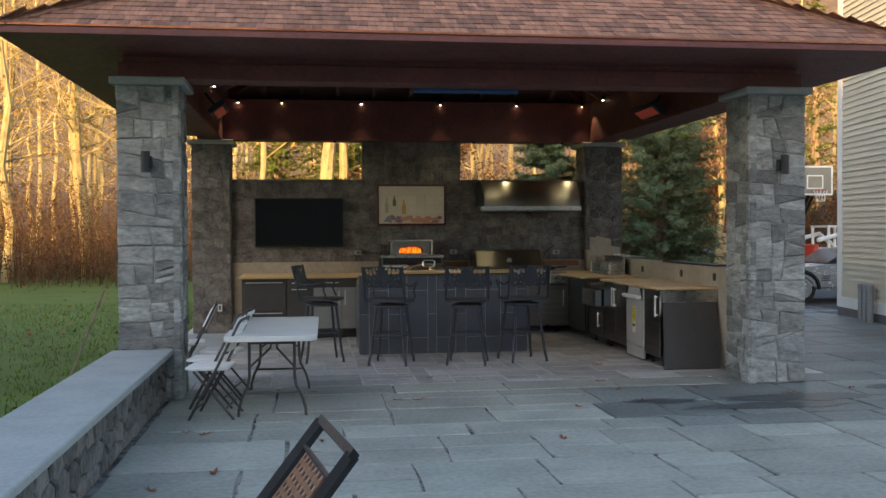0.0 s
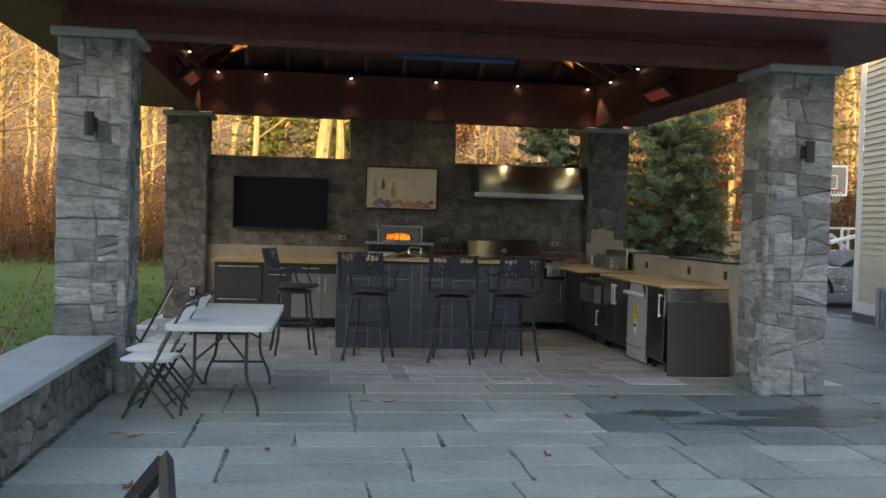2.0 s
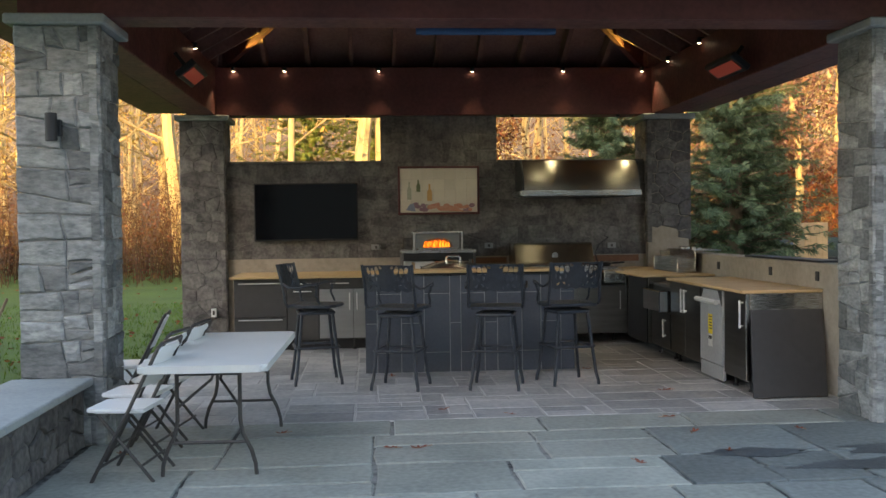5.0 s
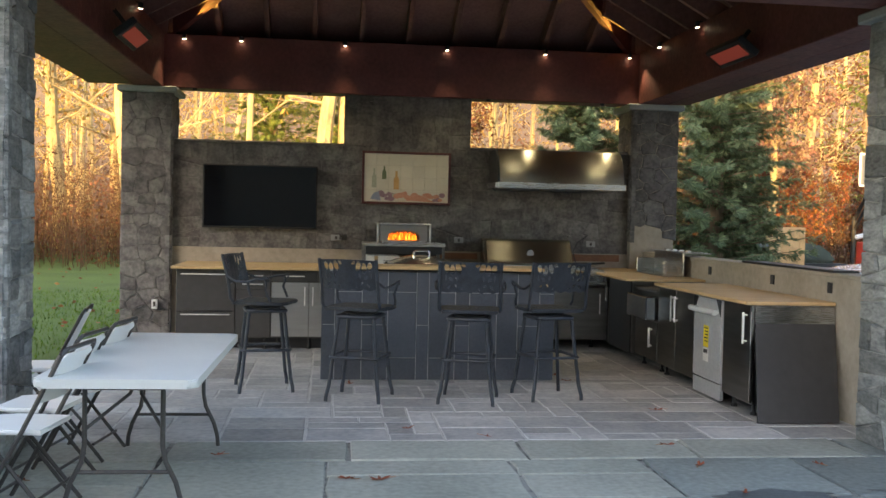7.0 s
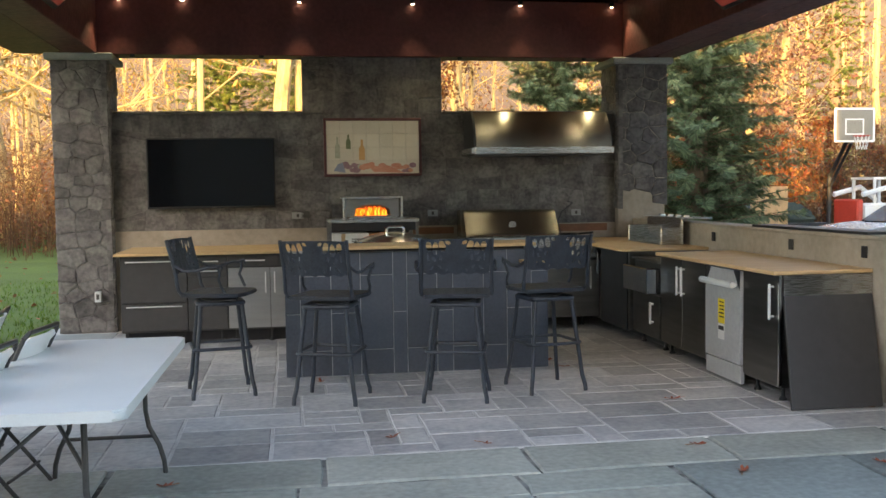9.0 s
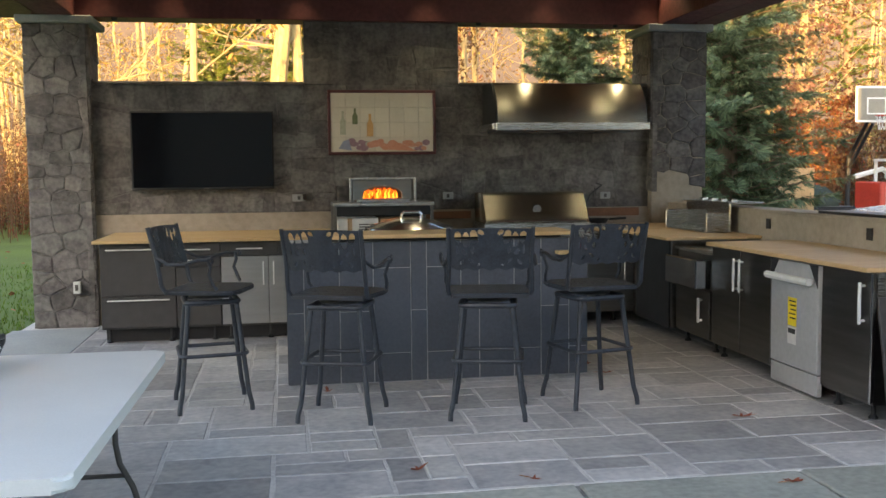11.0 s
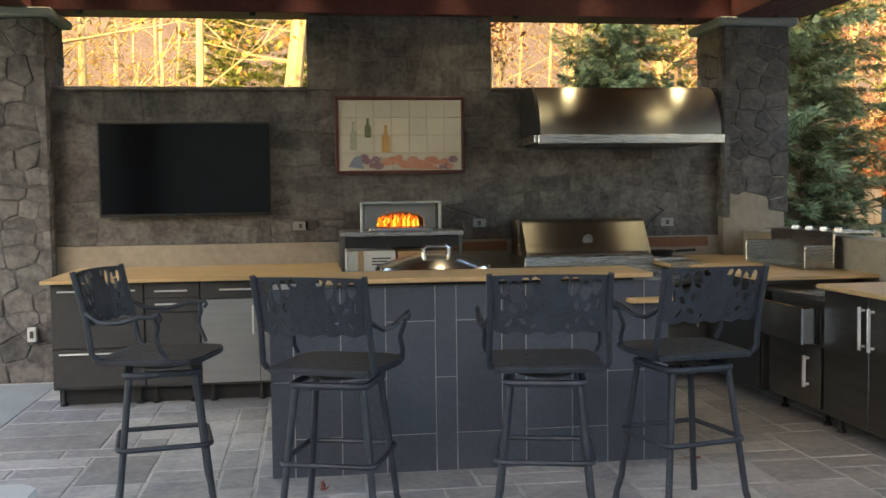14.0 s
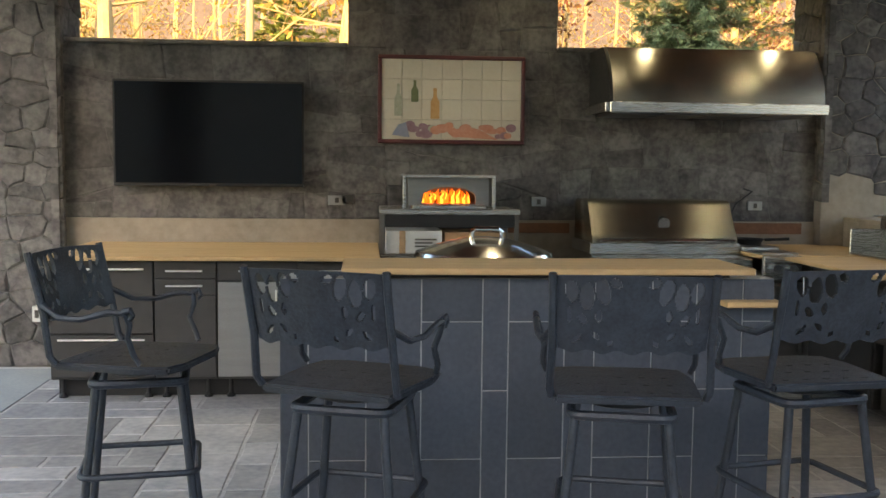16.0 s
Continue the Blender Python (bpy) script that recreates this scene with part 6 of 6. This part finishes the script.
part("deck", slab(-1.6, 1.2, -0.8, 0.8, 0.62, 0.74, 0.01), BLACK, tr)
ld = prism([(-1.1, 0.74), (-0.9, 1.0), (-0.3, 1.2), (0.5, 1.22), (0.9, 0.95), (1.0, 0.74)], -0.7, 0.7)
bmesh.ops.bevel(ld, geom=ld.edges[:], offset=0.08, segments=2, affect="EDGES")
part("tarpaulin", ld, material("green_tarp", (0.05, 0.075, 0.065), (0.03, 0.045, 0.04), 4, 0.6, 0, 0.3), tr, "dark green tarpaulin")
for x in (-0.6, 0.4):
    for y in (-0.85, 0.85):
        part("wheel", tube([(x, y - 0.1, 0.33), (x, y + 0.1, 0.33)], 0.33, 16), RUBBER, tr)
cr = thing("wooden_crate", "tall plain wooden crate beside the driveway", "crate", (11.05, 24.0, ground_height(11.05, 24)))
for k in range(4):
    part("board", slab(-0.28 + 0.14 * k, -0.147 + 0.14 * k, -0.3, -0.27, 0.0, 1.62, 0.004), PLYWOOD, cr)
part("box", slab(-0.28, 0.28, -0.268, 0.3, 0.0, 1.61, 0.004), PLYWOOD, cr)
solid("thin_board", slab(5.04, 5.28, 11.1, 12.9, 1.201, 1.222, 0.003), BLACK, "thin dark board lying on the knee wall", "board")
pv = thing("vent_pipes", "grey vent pipes beside the house wall", "pipes", (9.93, 15.75, 0))
for k in range(3):
    part("pipe", tube([(-0.06, -0.14 + 0.14 * k, -0.02), (-0.06, -0.14 + 0.14 * k, 0.62)], 0.055, 12), GREY_PLASTIC, pv)
    part("cap", lathe([(0.062, 0.58), (0.066, 0.60), (0.066, 0.66), (0.05, 0.68)], 12, at=(-0.06, -0.14 + 0.14 * k, 0)), GREY_PLASTIC, pv)

for k, (x, y) in enumerate(((0.12, 9.85), (1.44, 10.62), (1.05, 12.55), (2.0, 10.35), (3.26, 10.06), (3.27, 9.49), (4.1, 9.5), (0.95, 9.25), (1.15, 9.22), (3.3, 8.85), (2.6, 8.6), (4.9, 9.0), (5.7, 9.2), (4.55, 10.85), (4.8, 10.8),
                            (-0.9, 8.0), (-0.75, 7.9), (-0.55, 6.6), (-0.9, 6.2), (3.2, 12.75), (3.15, 13.1), (0.2, 7.5), (-0.95, 9.3), (3.6, 11.3), (5.9, 8.1), (2.1, 7.3))):
    fallen_leaf(x, y, 0.055 + 0.02 * (k % 3) / 2, 47 * k, 900 + k)

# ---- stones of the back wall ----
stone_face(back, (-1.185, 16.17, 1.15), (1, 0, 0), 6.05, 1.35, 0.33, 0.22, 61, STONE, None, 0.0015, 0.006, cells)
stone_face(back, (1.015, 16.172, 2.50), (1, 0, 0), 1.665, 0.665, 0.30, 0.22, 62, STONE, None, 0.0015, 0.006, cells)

# ---- soffit ----
sf = bmesh.new()
for b in ((E0, E1, E2, 9.698), (E0, E1, 16.442, E3), (E0, -1.652, 9.70, 16.44), (5.312, E1, 9.70, 16.44)):
    box(b[0], b[1], b[2], b[3], EAVE_Z - 0.072, EAVE_Z - 0.047, 0, sf)
part("soffit", sf, TIMBER, roof)

# ---- shingles ----
rng = random.Random(91)
EXPO = 0.145
slope = math.hypot(1, PITCH)
shing = {}


def shingle_bm(w, bm=None, at=None):
    """One tapered shingle: butt at the origin, lying up the slope along +y."""
    bm = bm or bmesh.new()
    vs = [Vector(v) for v in ((0, 0, 0), (w, 0, 0), (w, 0.30, -0.006), (0, 0.30, -0.006), (0, 0, 0.016), (w, 0, 0.016), (w, 0.30, 0.0), (0, 0.30, 0.0))]
    vs = [bm.verts.new(at @ v if at else v) for v in vs]
    for f in ((4, 5, 6, 7), (0, 1, 5, 4), (1, 2, 6, 5), (3, 0, 4, 7)):
        bm.faces.new([vs[i] for i in f])
    return bm


rest = bmesh.new()
up = math.degrees(math.atan(PITCH))
for s, (ox, oy, rz, run, half) in enumerate(((E0, E2, 0, E1 - E0, (E3 - E2) / 2), (E1, E2, 90, E3 - E2, (E1 - E0) / 2), (E0, E3, -90, E3 - E2, (E1 - E0) / 2))):
    rows = int(half * slope / EXPO) if s == 0 else 26
    for j in range(rows):
        d = j * EXPO / slope
        u = d - 0.02
        while u < run - d:
            w = rng.choice((0.10, 0.13, 0.16))
            m = pose(ox, oy, EAVE_Z + 0.006, 0, 0, rz) @ pose(u, d - 0.03 + rng.uniform(-0.006, 0.006), PITCH * (d - 0.03) + 0.012, up, 0, 0)
            if s == 0 and j < 4:
                key = w
                if key not in shing:
                    shing[key] = to_mesh("shingle", shingle_bm(w - 0.005), SHINGLE)
                part("shingle", shing[key], None, roof).matrix_basis = m
            else:
                shingle_bm(w - 0.005, rest, m)
            u += w
more = part("shingle_courses", rest, SHINGLES, roof)
tagged(more, kind="stuff")
for x, y, sx, sy in ((E0, E2, 1, 1), (E1, E2, -1, 1)):
    for k in range(30):
        d0 = 0.14 * k
        m = look((x + sx * d0, y + sy * d0, EAVE_Z + PITCH * d0 + 0.045), (x + sx * (d0 + 1), y + sy * (d0 + 1), EAVE_Z + PITCH * (d0 + 1) + 0.10))
        if "hip" not in shing:
            hb = bmesh.new()
            prism([(-0.10, -0.035), (0, 0.02), (0.10, -0.035), (0.10, -0.05), (0, 0.0), (-0.10, -0.05)], 0.02, -0.24, hb, "y")
            bmesh.ops.transform(hb, matrix=Matrix(((1, 0, 0, 0), (0, 0, 1, 0), (0, 1, 0, 0), (0, 0, 0, 1))), verts=hb.verts)
            shing["hip"] = to_mesh("hip_shingle", hb, SHINGLE)
        part("hip_shingle", shing["hip"], None, roof).matrix_basis = m

# ---- paving ----
flags = courses(-1.27, 10.0, -2.9, PAVE_Y, (0.45, 0.6, 0.75, 0.9), (0.6, 0.75, 0.9, 1.05, 1.2), 71)
# flags to the right beyond y 7.2 get a darker bluestone
darker = [f for f in flags if f[0] > 3.1 + 0.8 * math.sin(2.1 * f[1]) and f[1] > 7.2]
lay(patio, [f for f in flags if f not in darker], 0.012, 0.013, BLUESTONE, 72)
lay(patio, darker, 0.012, 0.013, DARKER_FLAG, 77)
lay(side_path, courses(6.0, 10.2, PAVE_Y, 18.3, (0.45, 0.6, 0.75, 0.9), (0.6, 0.75, 0.9, 1.05), 75), 0.008, 0.009, DARKER_FLAG, 76)
lay(floor, paving(-1.12, 5.18, PAVE_Y, 16.25, 0.2, [(2, 1), (1, 2), (2, 2), (3, 2), (3, 1), (2, 3), (3, 2), (2, 1), (4, 2)], 73), 0.006, 0.004, PAVER, 74)
for k, (x0, x1, y0, y1) in enumerate(((3.08, 3.85, 8.66, 8.93), (4.0, 5.7, 8.55, 9.02), (3.5, 5.2, 8.2, 8.55), (5.6, 9.0, 9.0, 9.5))):
    rng = random.Random(200 + k)
    n = 26
    pts = [((x0 + x1) / 2 + (x1 - x0) / 2 * math.cos(2 * math.pi * i / n) * rng.uniform(0.75, 1.1), (y0 + y1) / 2 + (y1 - y0) / 2 * math.sin(2 * math.pi * i / n) * rng.uniform(0.6, 1.15)) for i in range(n)]
    solid("wet_patch", prism(pts, 0.0022, 0.0036, axis="z"), WETSTONE, "dark wet patch on the bluestone flags", "puddle", "structure")
